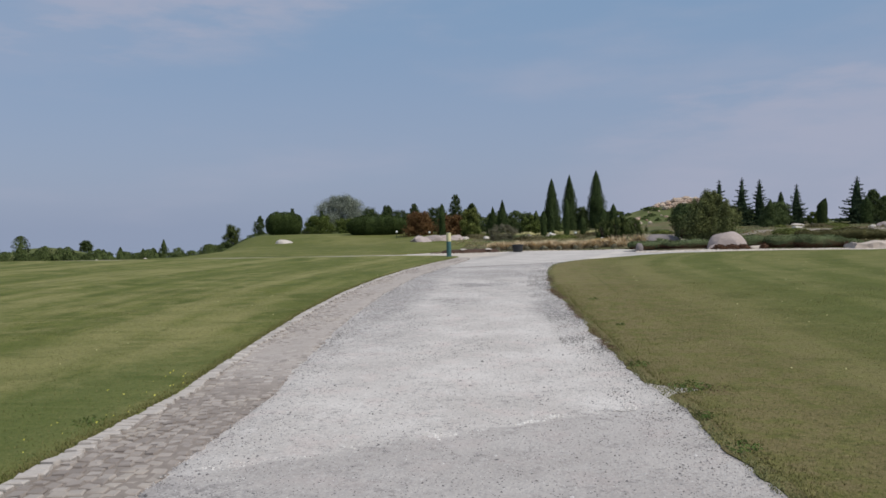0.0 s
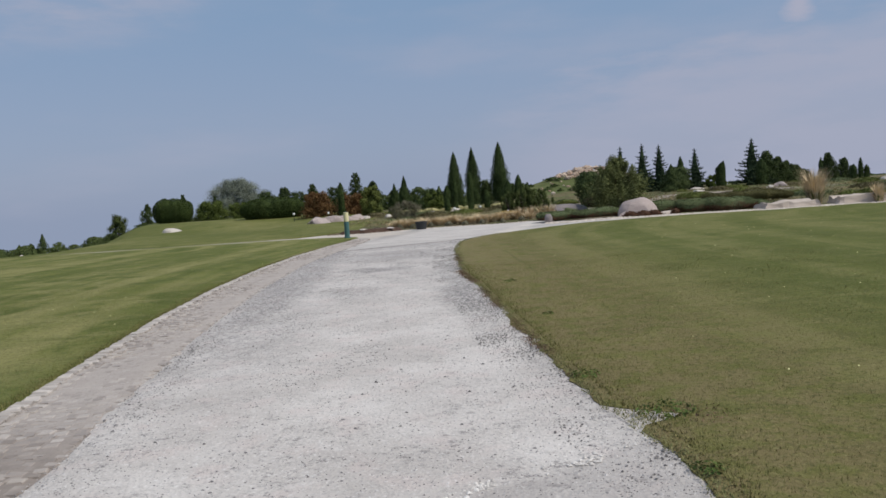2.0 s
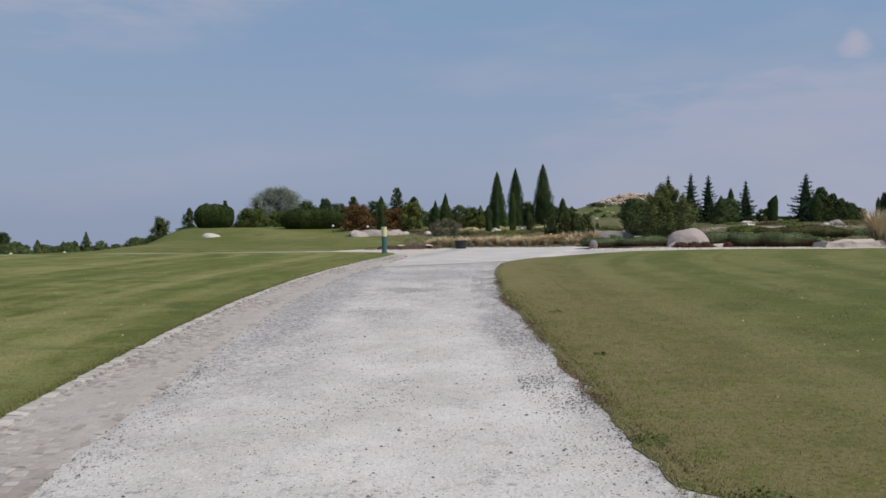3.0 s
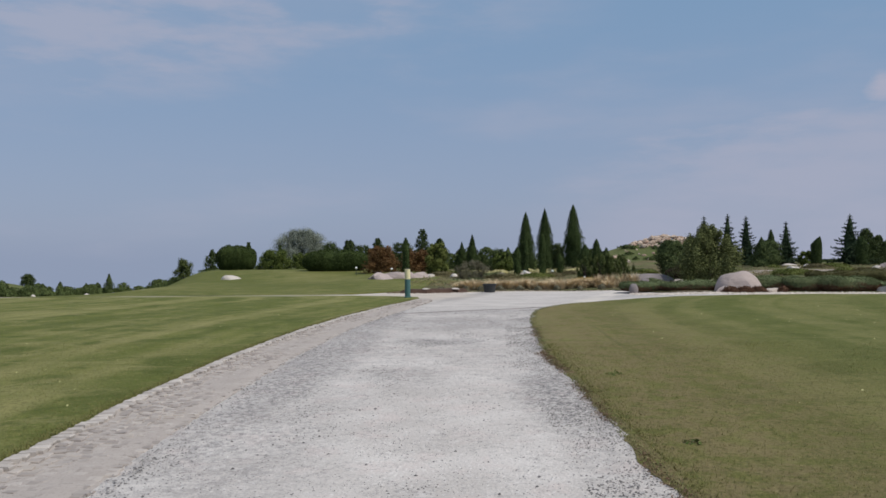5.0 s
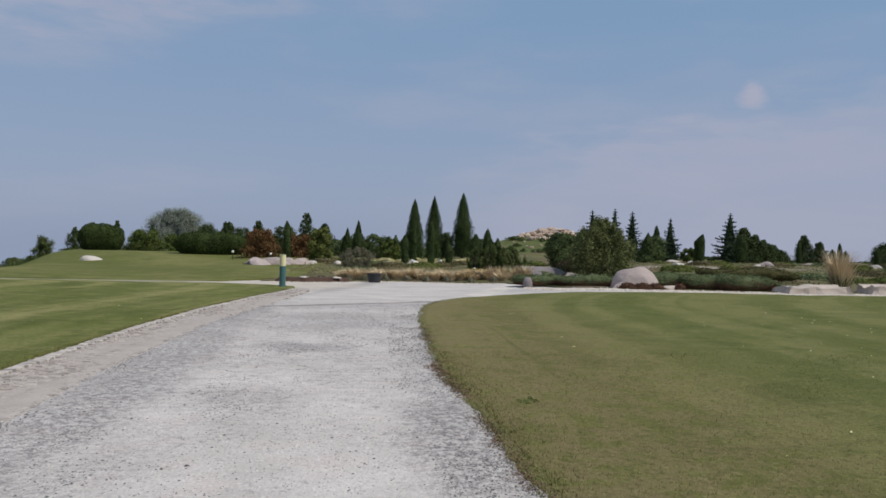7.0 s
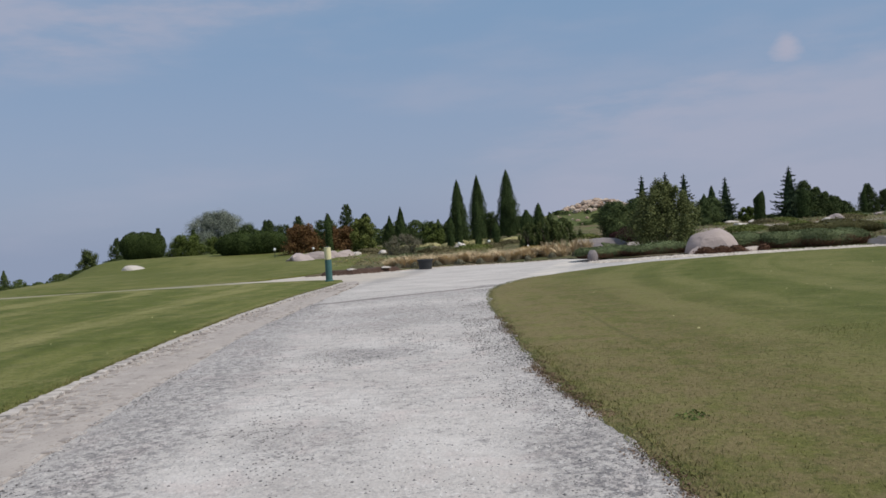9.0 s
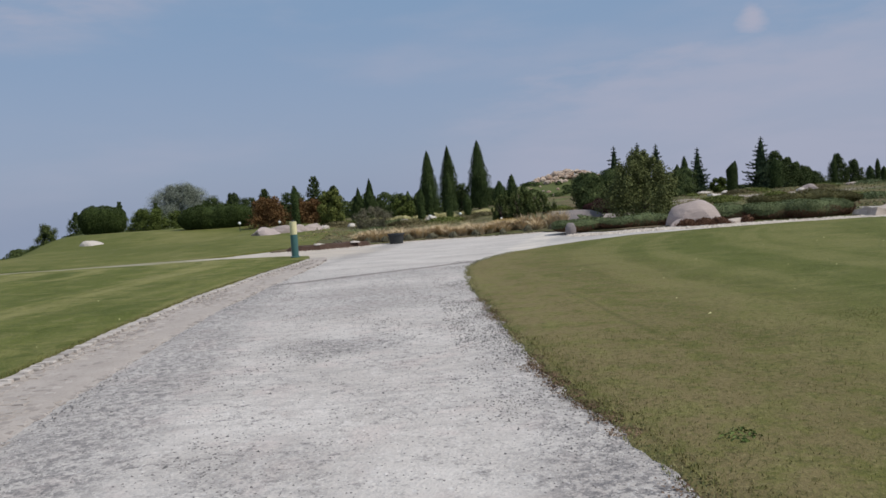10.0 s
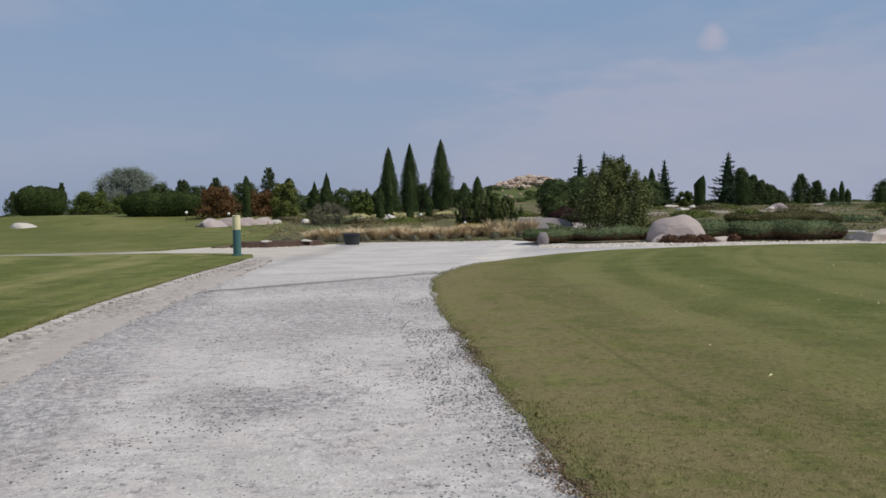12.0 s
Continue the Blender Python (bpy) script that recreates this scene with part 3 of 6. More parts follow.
def east_edge(y):
    """Where the eastern lawn begins."""
    return np.interp(y, [-10, 5, 6, 7, 8, 8.7, 10, 11.3, 13, 15, 16, 16.5, 17.3, 18.7, 21.3, 24, 26, 27.5, 28.8, 30, 31, 31.8, 32.3],
                     [1.7, 1.55, 1.44, 1.44, 1.28, 1.24, 1.17, 1.13, 1.05, 0.95, 0.92, 0.84, 0.79, 0.80, 0.86, 0.93, 1.08, 1.28, 1.62, 2.15, 2.75, 3.6, 4.6])


# ---- building helpers ----
def make_mesh(name, verts, faces, mat, smooth=False):
    me = bpy.data.meshes.new(name)
    me.from_pydata(np.asarray(verts, float).tolist(), [], faces if isinstance(faces, list) else np.asarray(faces).tolist())
    me.materials.append(mat)
    if smooth:
        me.shade_smooth()
    me.update()
    return me


def from_bm(name, bm, mat, smooth=False):
    me = bpy.data.meshes.new(name)
    bm.to_mesh(me)
    bm.free()
    me.materials.append(mat)
    if smooth:
        me.shade_smooth()
    return me


def part(name, data, parent, label=""):
    ob = new(name, data)
    ob.parent = parent
    return tagged(ob, label) if label else ob


def thing(name, label, category, x, y, group="", z=None, turn=0.0):
    ob = new(name)
    ob.empty_display_size = 0.1
    ob.matrix_world = pose(x, y, land1(x, y) if z is None else z, 0, 0, turn)
    return tagged(ob, label, category, group)


def grid_sheet(name, X, Y, Z, mat, skirt=0.0, lanes=None):
    """A sheet over rows of points; skirt: how far its rim hangs down."""
    ny, nx = X.shape
    v = np.stack([X, Y, Z], -1).reshape(-1, 3)
    i = np.arange(ny * nx).reshape(ny, nx)
    f = np.stack([i[:-1, :-1], i[:-1, 1:], i[1:, 1:], i[1:, :-1]], -1).reshape(-1, 4)
    if skirt:
        rim = np.concatenate([i[0], i[1:, -1], i[-1, -2::-1], i[-2:0:-1, 0]])
        k = len(v) + np.arange(len(rim))
        j = k + len(rim)
        v = np.concatenate([v, v[rim], v[rim] - [0, 0, skirt]])
        f = np.concatenate([f, np.stack([k, j, np.roll(j, -1), np.roll(k, -1)], -1)])
    me = make_mesh(name, v, f, mat, True)
    if lanes is not None:
        q = np.zeros((len(v), 3), np.float32)
        q[:ny * nx, 0], q[:ny * nx, 1] = lanes.ravel(), v[:ny * nx, 1]
        if skirt:
            q[k], q[j] = q[rim], q[rim]
        me.attributes.new("mowing", "FLOAT_VECTOR", "POINT").data.foreach_set("vector", q.ravel())
    return me


def leaf_cards(P, N, size, rng, aspect=1.0, flat=0.35):
    """One small four-cornered leaf clump at each point, turned roughly along its normal."""
    n = len(P)
    d = N + rng.normal(0, flat, (n, 3))
    d /= np.linalg.norm(d, axis=1)[:, None] + 1e-9
    a = np.cross(d, rng.normal(0, 1, (n, 3)))
    a /= np.linalg.norm(a, axis=1)[:, None] + 1e-9
    b = np.cross(d, a)
    s = size * rng.uniform(0.55, 1.45, (n, 1))
    lift = d * s * 0.25
    v = np.stack([P - a * s, P - b * s * aspect * 0.6 + lift, P + a * s, P + b * s * aspect * 0.6 + lift], 1).reshape(-1, 3)
    f = np.arange(4 * n).reshape(n, 4)
    return v, f


def join(pieces):
    vs, fs, k = [], [], 0
    for v, f in pieces:
        vs.append(v)
        fs += (np.asarray(f) + k).tolist()
        k += len(v)
    return np.concatenate(vs), fs


PROFILES = {
    "cypress": lambda t: (0.80 + 0.20 * np.clip(t / 0.25, 0, 1)) * np.minimum(1, (np.clip(1 - t, 0, 1) / 0.54) ** 0.8),
    "column": lambda t: np.minimum(1, (t / 0.1 + 0.2) ** 0.5) * np.minimum(1, (np.clip(1 - t, 0, 1) / 0.34) ** 0.6),
    "thuja": lambda t: np.minimum(1, (t / 0.12 + 0.55) ** 0.5) * np.minimum(1, (np.clip(1 - t, 0, 1) / 0.27) ** 0.75),
    "cone": lambda t: np.minimum(1, (t / 0.08 + 0.3) ** 0.5) * np.clip(1 - t, 0, 1) ** 0.85 * 1.08,
    "round": lambda t: np.sqrt(np.clip(1 - (2 * t * 0.94 + 0.06 - 1) ** 2, 0.0, 1)),
    "dome": lambda t: np.sqrt(np.clip(1 - t ** 2.2, 0.0, 1)),
}


def crown_mesh(shape, R, H, z0, leaf, n, mat, seed, rough=0.22, up=0.2, flat=0.5, sy=1.0, core=0.8, slant=0.0):
    """A crown of many leaf clumps over a darker, uneven heart."""
    rng = np.random.default_rng(seed)
    prof = PROFILES[shape]
    t = rng.uniform(0, 1, n * 4)
    t = t[rng.uniform(0, 1.15, n * 4) < prof(t) + 0.12][:n]
    a = rng.uniform(0, 2 * np.pi, len(t))
    ph = rng.uniform(0, 6.28, 6)
    bulge = lambda a, t: 1 + rough * (0.5 * np.sin(2 * a + ph[0] + 7 * t) + 0.35 * np.sin(3 * a - 13 * t + ph[1]) + 0.4 * np.sin(5 * a + 23 * t + ph[2]) * 0.8 + 0.3 * np.sin(7 * a - 37 * t + ph[3]))
    r = R * prof(t) * bulge(a, t) * rng.uniform(0.8, 1.06, len(t))
    P = np.stack([r * np.cos(a) + slant * R * (1 - prof(t)) * (t > 0.4), sy * r * np.sin(a), z0 + H * t + rng.normal(0, leaf * 0.6, len(t))], 1)
    N = np.stack([np.cos(a), np.sin(a), np.full(len(t), up)], 1)
    N[:, 2] += 1.2 * np.clip(t - 0.75, 0, 1) * (shape in ("round", "dome"))
    pieces = [leaf_cards(P, N, leaf, rng, 1.0, flat)]
    k, rows = 14, 9
    ts = np.linspace(0, 0.97, rows)
    aa = np.linspace(0, 2 * np.pi, k, endpoint=False)
    A, T = np.meshgrid(aa, ts)
    rr = core * R * prof(T) * bulge(A, T)
    v = np.stack([rr * np.cos(A) + slant * R * (1 - prof(T)) * (T > 0.4), sy * rr * np.sin(A), z0 + H * T], -1).reshape(-1, 3)
    i = np.arange(rows * k).reshape(rows, k)
    f = np.stack([i[:-1], np.roll(i[:-1], -1, 1), np.roll(i[1:], -1, 1), i[1:]], -1).reshape(-1, 4)
    pieces.append((v, f))
    return make_mesh("crown", *join(pieces), mat)


def trunk_mesh(R, H, mat, bend=0.05, seed=0, k=7, rows=5, top=0.35):
    rng = np.random.default_rng(seed)
    t = np.linspace(0, 1, rows)
    a = np.linspace(0, 2 * np.pi, k, endpoint=False)
    A, T = np.meshgrid(a, t)
    r = R * (1 - (1 - top) * T) * (1 + 0.5 * np.exp(-T * 9))
    cx, cy = bend * H * np.sin(2.1 * t + rng.uniform(0, 3)), bend * H * np.sin(1.7 * t + rng.uniform(0, 3))
    cx, cy = cx - cx[0], cy - cy[0]
    v = np.stack([r * np.cos(A) + cx[:, None], r * np.sin(A) + cy[:, None], H * T - 0.03], -1).reshape(-1, 3)
    i = np.arange(rows * k).reshape(rows, k)
    f = np.stack([i[:-1], np.roll(i[:-1], -1, 1), np.roll(i[1:], -1, 1), i[1:]], -1).reshape(-1, 4).tolist()
    f.append(list(range((rows - 1) * k, rows * k)))
    return make_mesh("trunk", v, f, mat, True)


SEED = [100]


def seed():
    SEED[0] += 1
    return SEED[0]


def plant(name, label, category, x, y, shape, w, top, mat, leaf=0.12, dens=1.0, stem=0.06, group="", rough=0.22, up=0.2, sy=1.0, sunk=0.03, core=0.8, flat=0.5, slant=0.0):
    """An upright tree or shrub: a trunk and a crown reaching up to the height top above the datum."""
    leaf *= 0.5
    g = land1(x, y)
    h = max(top - g, 0.2)
    ob = thing(name, label, category, x, y, group)
    z0 = stem * h - sunk
    if stem > 0:
        part("trunk", trunk_mesh(max(0.03, 0.035 * w + 0.012 * h), min(h * 0.55, z0 + 0.4 * h), M_BARK, 0.01, seed()), ob)
    n = int(dens * 1.5 * (w * math.pi * (h + w * 0.3)) / (leaf * leaf * 2))
    part("crown", crown_mesh(shape, w / 2, h - z0, z0, leaf, min(n, 15000), mat, seed(), rough, up, flat, sy, core, slant), ob)
    return ob


def spruce(label, x, y, w, top, mat=None, name="spruce_tree", group="spruces", dens=1.0):
    g = land1(x, y)
    h = top - g
    ob = thing(name, label, "tree", x, y, group)
    part("trunk", trunk_mesh(0.02 * h + 0.02, h * 0.97, M_BARK, 0.004, seed(), top=0.1), ob)
    rng = np.random.default_rng(seed())
    P, N = [], []
    tiers = int(h / 0.33)
    for i in range(tiers):
        t = (i + 0.3) / tiers
        L = 0.62 * w * (1 - t) ** 0.8 * rng.uniform(0.74, 1.14) + 0.08
        z = h * (0.04 + 0.90 * t)
        k = max(6, int(12 * (1 - t) + 5))
        for j in range(k):
            a = 2 * np.pi * (j + rng.uniform(-0.35, 0.35)) / k + i * 0.7
            l = L * rng.uniform(0.62, 1.12)
            m = max(6, int(dens * l / 0.0085))
            s = rng.uniform(0.05, 1, m)
            arch = -0.34 * l * s + 0.34 * l * s ** 2.4
            side = rng.uniform(-1, 1, m) * 0.26 * l * (1.05 - s) + rng.normal(0, 0.02, m)
            P.append(np.stack([l * s * np.cos(a) - side * np.sin(a), l * s * np.sin(a) + side * np.cos(a), z + rng.uniform(-0.1, 0.1) + arch - 0.25 * np.abs(side) + rng.normal(0, 0.025, m)], 1))
            N.append(np.tile([0.3 * np.cos(a), 0.3 * np.sin(a), 1.0], (m, 1)))
    # the bare leader with two short whorls
    m = 60
    P.append(np.stack([rng.normal(0, 0.022, m), rng.normal(0, 0.022, m), rng.uniform(0.86, 1.0, m) * h], 1))
    N.append(rng.normal(0, 1, (m, 3)))
    for zz, q in ((0.945, 0.17), (0.915, 0.22)):
        m = 44
        a = rng.integers(0, 6, m) * 1.047 + rng.normal(0, 0.12, m)
        r = q * rng.uniform(0, 1, m)
        P.append(np.stack([r * np.cos(a), r * np.sin(a), zz * h + 0.35 * r], 1))
        N.append(np.tile([0, 0, 1.0], (m, 1)))
    pieces = [leaf_cards(np.concatenate(P), np.concatenate(N), 0.05, rng, 1.0, 0.45)]
    k, rows = 10, 8
    A, T = np.meshgrid(np.linspace(0, 2 * np.pi, k, endpoint=False), np.linspace(0.06, 0.9, rows))
    rr = 0.62 * w * (1 - T) ** 0.9 * (0.40 + 0.12 * np.sin(3 * A + 9 * T))
    v = np.stack([rr * np.cos(A), rr * np.sin(A), h * T], -1).reshape(-1, 3)
    i = np.arange(rows * k).reshape(rows, k)
    pieces.append((v, np.stack([i[:-1], np.roll(i[:-1], -1, 1), np.roll(i[1:], -1, 1), i[1:]], -1).reshape(-1, 4)))
    part("crown", make_mesh("crown", *join(pieces), mat or M_SPRUCE), ob)
    return ob


def branchy(name, label, x, y, w, top, mat, leaf=0.09, lobes=26, n=6500, stems=4, low=0.1, group="", category="tree", sy=0.8, spread=1.75, cone=False, lump=1.0, spire=0.0):
    """A loose broad-leaved tree: several stems, limbs and lobes of leaves with gaps between."""
    g = land1(x, y)
    h = top - g
    ob = thing(name, label, category, x, y, group)
    rng = np.random.default_rng(seed())
    bole = part("trunk", trunk_mesh(0.03 * h, h * 0.62, M_BARK, 0.02, seed(), top=0.25), ob)
    C, S = [], []
    for i in range(lobes):
        t = (i + rng.uniform(0, 1)) / lobes
        zz = low + (0.9 - low) * t
        rad = w / 2 * math.sqrt(max(0.02, 1 - (spread * (zz ** 0.8) - 0.72) ** 2)) * rng.uniform(0.25, 0.9)
        if cone:
            rad = w / 2 * (1 - zz) ** 0.75 * rng.uniform(0.25, 0.95)
        a = i * 2.399 + rng.uniform(-0.4, 0.4)
        C.append([rad * math.cos(a), sy * rad * math.sin(a), zz * h])
        S.append(lump * w * rng.uniform(0.08, 0.16) * (1.1 - 0.88 * zz if cone else 1.15 - 0.55 * zz))
    for i in range(stems):
        c = C[(i * 5 + lobes // 3) % lobes]
        pts = [Vector((0, 0, 0.06 * h)), Vector((c[0] * 0.35, c[1] * 0.35, c[2] * 0.55)), Vector(c)]
        limb_v, limb_f = [], []
        for q, pnt in enumerate(pts):
            for b in range(5):
                rr = (0.022 * h) * (1 - 0.4 * q)
                limb_v.append([pnt.x + rr * math.cos(b * 1.2566), pnt.y + rr * math.sin(b * 1.2566), pnt.z])
        for q in range(2):
            for b in range(5):
                limb_f.append([q * 5 + b, q * 5 + (b + 1) % 5, q * 5 + 5 + (b + 1) % 5, q * 5 + 5 + b])
        part("limb", make_mesh("limb", limb_v, limb_f, M_BARK, True), bole)
    C, S = np.array(C), np.array(S)
    pick = rng.integers(0, lobes, n)
    d = rng.normal(0, 1, (n, 3))
    d /= np.linalg.norm(d, axis=1)[:, None]
    P = C[pick] + d * (S[pick] * rng.uniform(0.2, 1.2, n))[:, None] * [1 - 0.3 * spire, 1 - 0.3 * spire, 0.95 + 0.9 * spire]
    P[:, 2] = np.maximum(P[:, 2], 0.02)
    part("crown", make_mesh("crown", *leaf_cards(P, d + [0, 0, 0.3], leaf, rng, 1.1, 0.6), mat), ob)
    return ob


def hedge(name, label, x, y, L, D, top, mat, leaf=0.1, turn=0.0, square=3.0, rough=0.06, group="", low_mat=None, dens=1.0, category="hedge"):
    """A clipped or cushion-like hedge: a rounded block of leaf clumps."""
    leaf *= 0.5
    h = top - land1(x, y)
    ob = thing(name, label, category, x, y, group, turn=turn)
    rng = np.random.default_rng(seed())
    n = min(int(dens * 2.4 * (2 * (L + D) * h + L * D) / (leaf * leaf * 2) * 0.6), 24000)
    ph = rng.uniform(0, 6.28, 8)

    def surf(a, b):
        ca, sa, cb, sb = np.cos(a), np.sin(a), np.cos(b), np.sin(b)
        e = 2.0 / square
        f = lambda v: np.sign(v) * np.abs(v) ** e
        cb = np.where(sb < 0, 1 - 0.28 * sb * sb, cb)
        px, py, pz = f(ca) * np.abs(cb) ** e, f(sa) * np.abs(cb) ** e, f(sb)
        px, py = px * L / 2, py * D / 2
        k = 1 + rough * (np.sin(px * 2.1 + ph[0]) + 0.7 * np.sin(py * 3 + px * 1.3 + ph[1]) + 0.6 * np.sin(px * 5.1 + ph[2]) + 0.4 * np.sin(px * 9 + 4 * py + ph[3]))
        return np.stack([px * (1 + 0.02 * (k - 1)), py * k, (pz * 0.5 + 0.5) * h * k], -1)

    u, w2 = rng.uniform(-1, 1, n), rng.uniform(-1, 1, n)
    a, b = rng.uniform(0, 2 * np.pi, n), np.arcsin(rng.uniform(-0.92, 1, n))
    P = surf(a, b)
    eps = 1e-2
    N = np.cross(surf(a + eps, b) - P, surf(a, np.minimum(b + eps, 1.57)) - P)
    N /= np.linalg.norm(N, axis=1)[:, None] + 1e-9
    P = P * rng.uniform(0.96, 1.02, (n, 1)) + rng.normal(0, leaf * 0.25, (n, 3))
    P[:, 2] = np.maximum(P[:, 2], 0.01)
    A, B = np.meshgrid(np.linspace(0, 2 * np.pi, 28, endpoint=False), np.linspace(-1.3, 1.5, 9))
    core = surf(A, B) * [0.94, 0.9, 0.93]
    i = np.arange(9 * 28).reshape(9, 28)
    cf = np.stack([i[:-1], np.roll(i[:-1], -1, 1), np.roll(i[1:], -1, 1), i[1:]], -1).reshape(-1, 4)
    if low_mat is None:
        part("foliage", make_mesh("foliage", *join([leaf_cards(P, N, leaf, rng, 1.0, 0.5), (core.reshape(-1, 3), cf)]), mat), ob)
        return ob
    cut = h * (0.44 + 0.10 * np.sin(P[:, 0] * 2.3 + ph[5]) + 0.1 * np.sin(P[:, 0] * 6.1 + ph[6]))
    lo = P[:, 2] + rng.normal(0, 0.012, n) < cut
    part("foliage", make_mesh("foliage", *join([leaf_cards(P[~lo], N[~lo] + [0, 0, 0.4], leaf, rng, 1.0, 0.6), (core.reshape(-1, 3), cf)]), mat), ob)
    part("undergrowth", make_mesh("undergrowth", *leaf_cards(P[lo] * [1.02, 1.05, 1], N[lo], leaf * 0.8, rng, 1.0, 0.6), low_mat), ob, "brown woody undergrowth")
    return ob


def rock_mesh(name, sx, sy, sz, mat, sd, level=3, rough=0.22, facets=9, flat_base=0.25, cut=(0.5, 0.85), smooth=False):
    """A boulder: a ball cut by random planes and roughened."""
    rng = np.random.default_rng(sd)
    bm = bmesh.new()
    bmesh.ops.create_icosphere(bm, subdivisions=level, radius=1)
    cuts = []
    for _ in range(facets):
        d = rng.normal(0, 1, 3)
        d /= np.linalg.norm(d)
        cuts.append((d, rng.uniform(*cut)))
    off = Vector(rng.uniform(-50, 50, 3))
    for v in bm.verts:
        p = np.array(v.co)
        for d, k in cuts:
            e = p @ d - k
            if e > 0:
                p = p - d * e * 0.85
        q = Vector(p)
        q += q.normalized() * rough * (0.5 * noise.noise(q * 1.3 + off) + 0.25 * noise.noise(q * 3.1 + off) + 0.12 * noise.noise(q * 7 + off))
        q.z = max(q.z, -flat_base)
        v.co = (q.x * sx / 2, q.y * sy / 2, (q.z + flat_base * 0.8) * sz / (1 + flat_base * 0.8))
    return from_bm(name, bm, mat, smooth)


def rock(name, label, x, y, sx, sy, sz, mat, turn=0.0, group="rocks", level=3, rough=0.22, z=None, facets=13, lean=0.0, base=0.15, cut=(0.5, 0.85), smooth=False):
    ob = new(name, rock_mesh(name, sx, sy, sz, mat, seed(), level, rough, facets, base, cut, smooth))
    ob.matrix_world = pose(x, y, (land1(x, y) if z is None else z) - 0.03 * sz, lean, 0, turn)
    return tagged(ob, label, "rock", group)


def blades(P, length, rng, width=0.006, lean=0.35, base_dir=None):
    """Narrow three-cornered blades standing at the points P."""
    n = len(P)
    a = rng.uniform(0, 2 * np.pi, n)
    l = length * rng.uniform(0.6, 1.3, n)
    d = np.stack([np.cos(a), np.sin(a), np.zeros(n)], 1)
    s = np.stack([-np.sin(a), np.cos(a), np.zeros(n)], 1) * width
    out = (lean * rng.uniform(0.1, 1.4, n) * l)[:, None]
    tip = P + d * out + np.stack([np.zeros(n), np.zeros(n), l * np.sqrt(np.clip(1 - (lean * 0.7) ** 2, 0.1, 1))], 1)
    v = np.stack([P - s, P + s, tip], 1).reshape(-1, 3)
    return v, np.arange(3 * n).reshape(n, 3)


def plume_grass(label, x, y, w, h, mat, n=260, group="ornamental grasses", green=None):
    """A clump of tall grass with arching blades."""
    ob = thing("ornamental_grass", label, "grass", x, y, group)
    rng = np.random.default_rng(seed())

    def tuft(n, w, h, lean):
        a = rng.uniform(0, 2 * np.pi, n)
        r = w * 0.22 * np.sqrt(rng.uniform(0, 1, n))
        l = h * rng.uniform(0.55, 1.12, n)
        d = np.stack([np.cos(a), np.sin(a), np.zeros(n)], 1)
        sd = np.stack([-np.sin(a), np.cos(a), np.zeros(n)], 1) * 0.012
        base = d * r[:, None] - [0, 0, 0.02]
        up = np.array([0, 0, 1.0])
        o = (lean * rng.uniform(0.2, 1.3, n) * w)[:, None]
        mid = base + d * o * 0.3 + up * (l * 0.6)[:, None]
        tip = base + d * o + up * l[:, None]
        v = np.stack([base - sd, base + sd, mid + sd, mid - sd, tip], 1).reshape(-1, 3)
        k = 5 * np.arange(n)[:, None]
        f = (k + [0, 1, 2, 3]).tolist() + (k + [3, 2, 4]).tolist()
        return v, f

    part("blades", make_mesh("blades", *tuft(n, w, h, 0.5), mat), ob)
    if green:
        part("green_base", make_mesh("green_base", *tuft(n // 2, w, h * 0.5, 0.4), green), ob, "green lower blades")
    return ob


# ---- ground, road and lawns ----
def spaced(stops):
    out = []
    for a, b, s in stops:
        out += np.linspace(a, b, max(2, int(round((b - a) / s)) + 1))[:-1].tolist()
    return np.array(out + [stops[-1][1]])


gx = spaced([(-3000, -300, 450), (-300, -80, 20), (-80, -30, 2.5), (-30, 50, 1.0), (50, 100, 4), (100, 300, 25), (300, 3000, 450)])
gy = spaced([(-3000, -200, 500), (-200, -20, 20), (-20, 30, 2.0), (30, 100, 1.0), (100, 155, 1.2), (155, 320, 20), (320, 4000, 500)])
X, Y = np.meshgrid(gx, gy)
tagged(new("ground", grid_sheet("ground", X, Y, land(X, Y) - 0.09 * step(52, 36, Y) * step(-60, -40, X) - 0.004, M_GROUND)), "rough green ground reaching the horizon", "ground", kind="structure")

X, Y = np.meshgrid(spaced([(-45, -6, 1.5), (-6, 8, 0.25), (8, 60, 1.5)]), spaced([(-14, 2, 1.0), (2, 40, 0.3), (40, 43, 0.5)]))
rip = 0.003 * np.sin(X * 2.1 + 1.3 * np.sin(Y * 0.7)) * np.sin(Y * 1.7 + X) + 0.004 * np.sin(0.8 * X + 0.5 * Y)
tagged(new("road", grid_sheet("road", X, Y, land(X, Y) - 0.026 + rip - 0.05 * step(1.0, 0.8, X - west_edge(Y)) * step(35, 34, Y) + 0.02 * step(35.6, 36, Y) * step(-5, -6, X) - 0.4 * step(37.4, 38.4, Y) * step(-5.2, -6.2, X), M_GRAVEL)), "pale grey gravelled road with dark bare patches", "road", kind="structure")


def turf(x, y):
    """Small unevenness of the mown turf."""
    return 0.012 * np.sin(1.1 * x + 0.8 * np.sin(0.9 * y)) * np.sin(0.9 * y) + 0.006 * np.sin(3.1 * x - 2.3 * y)


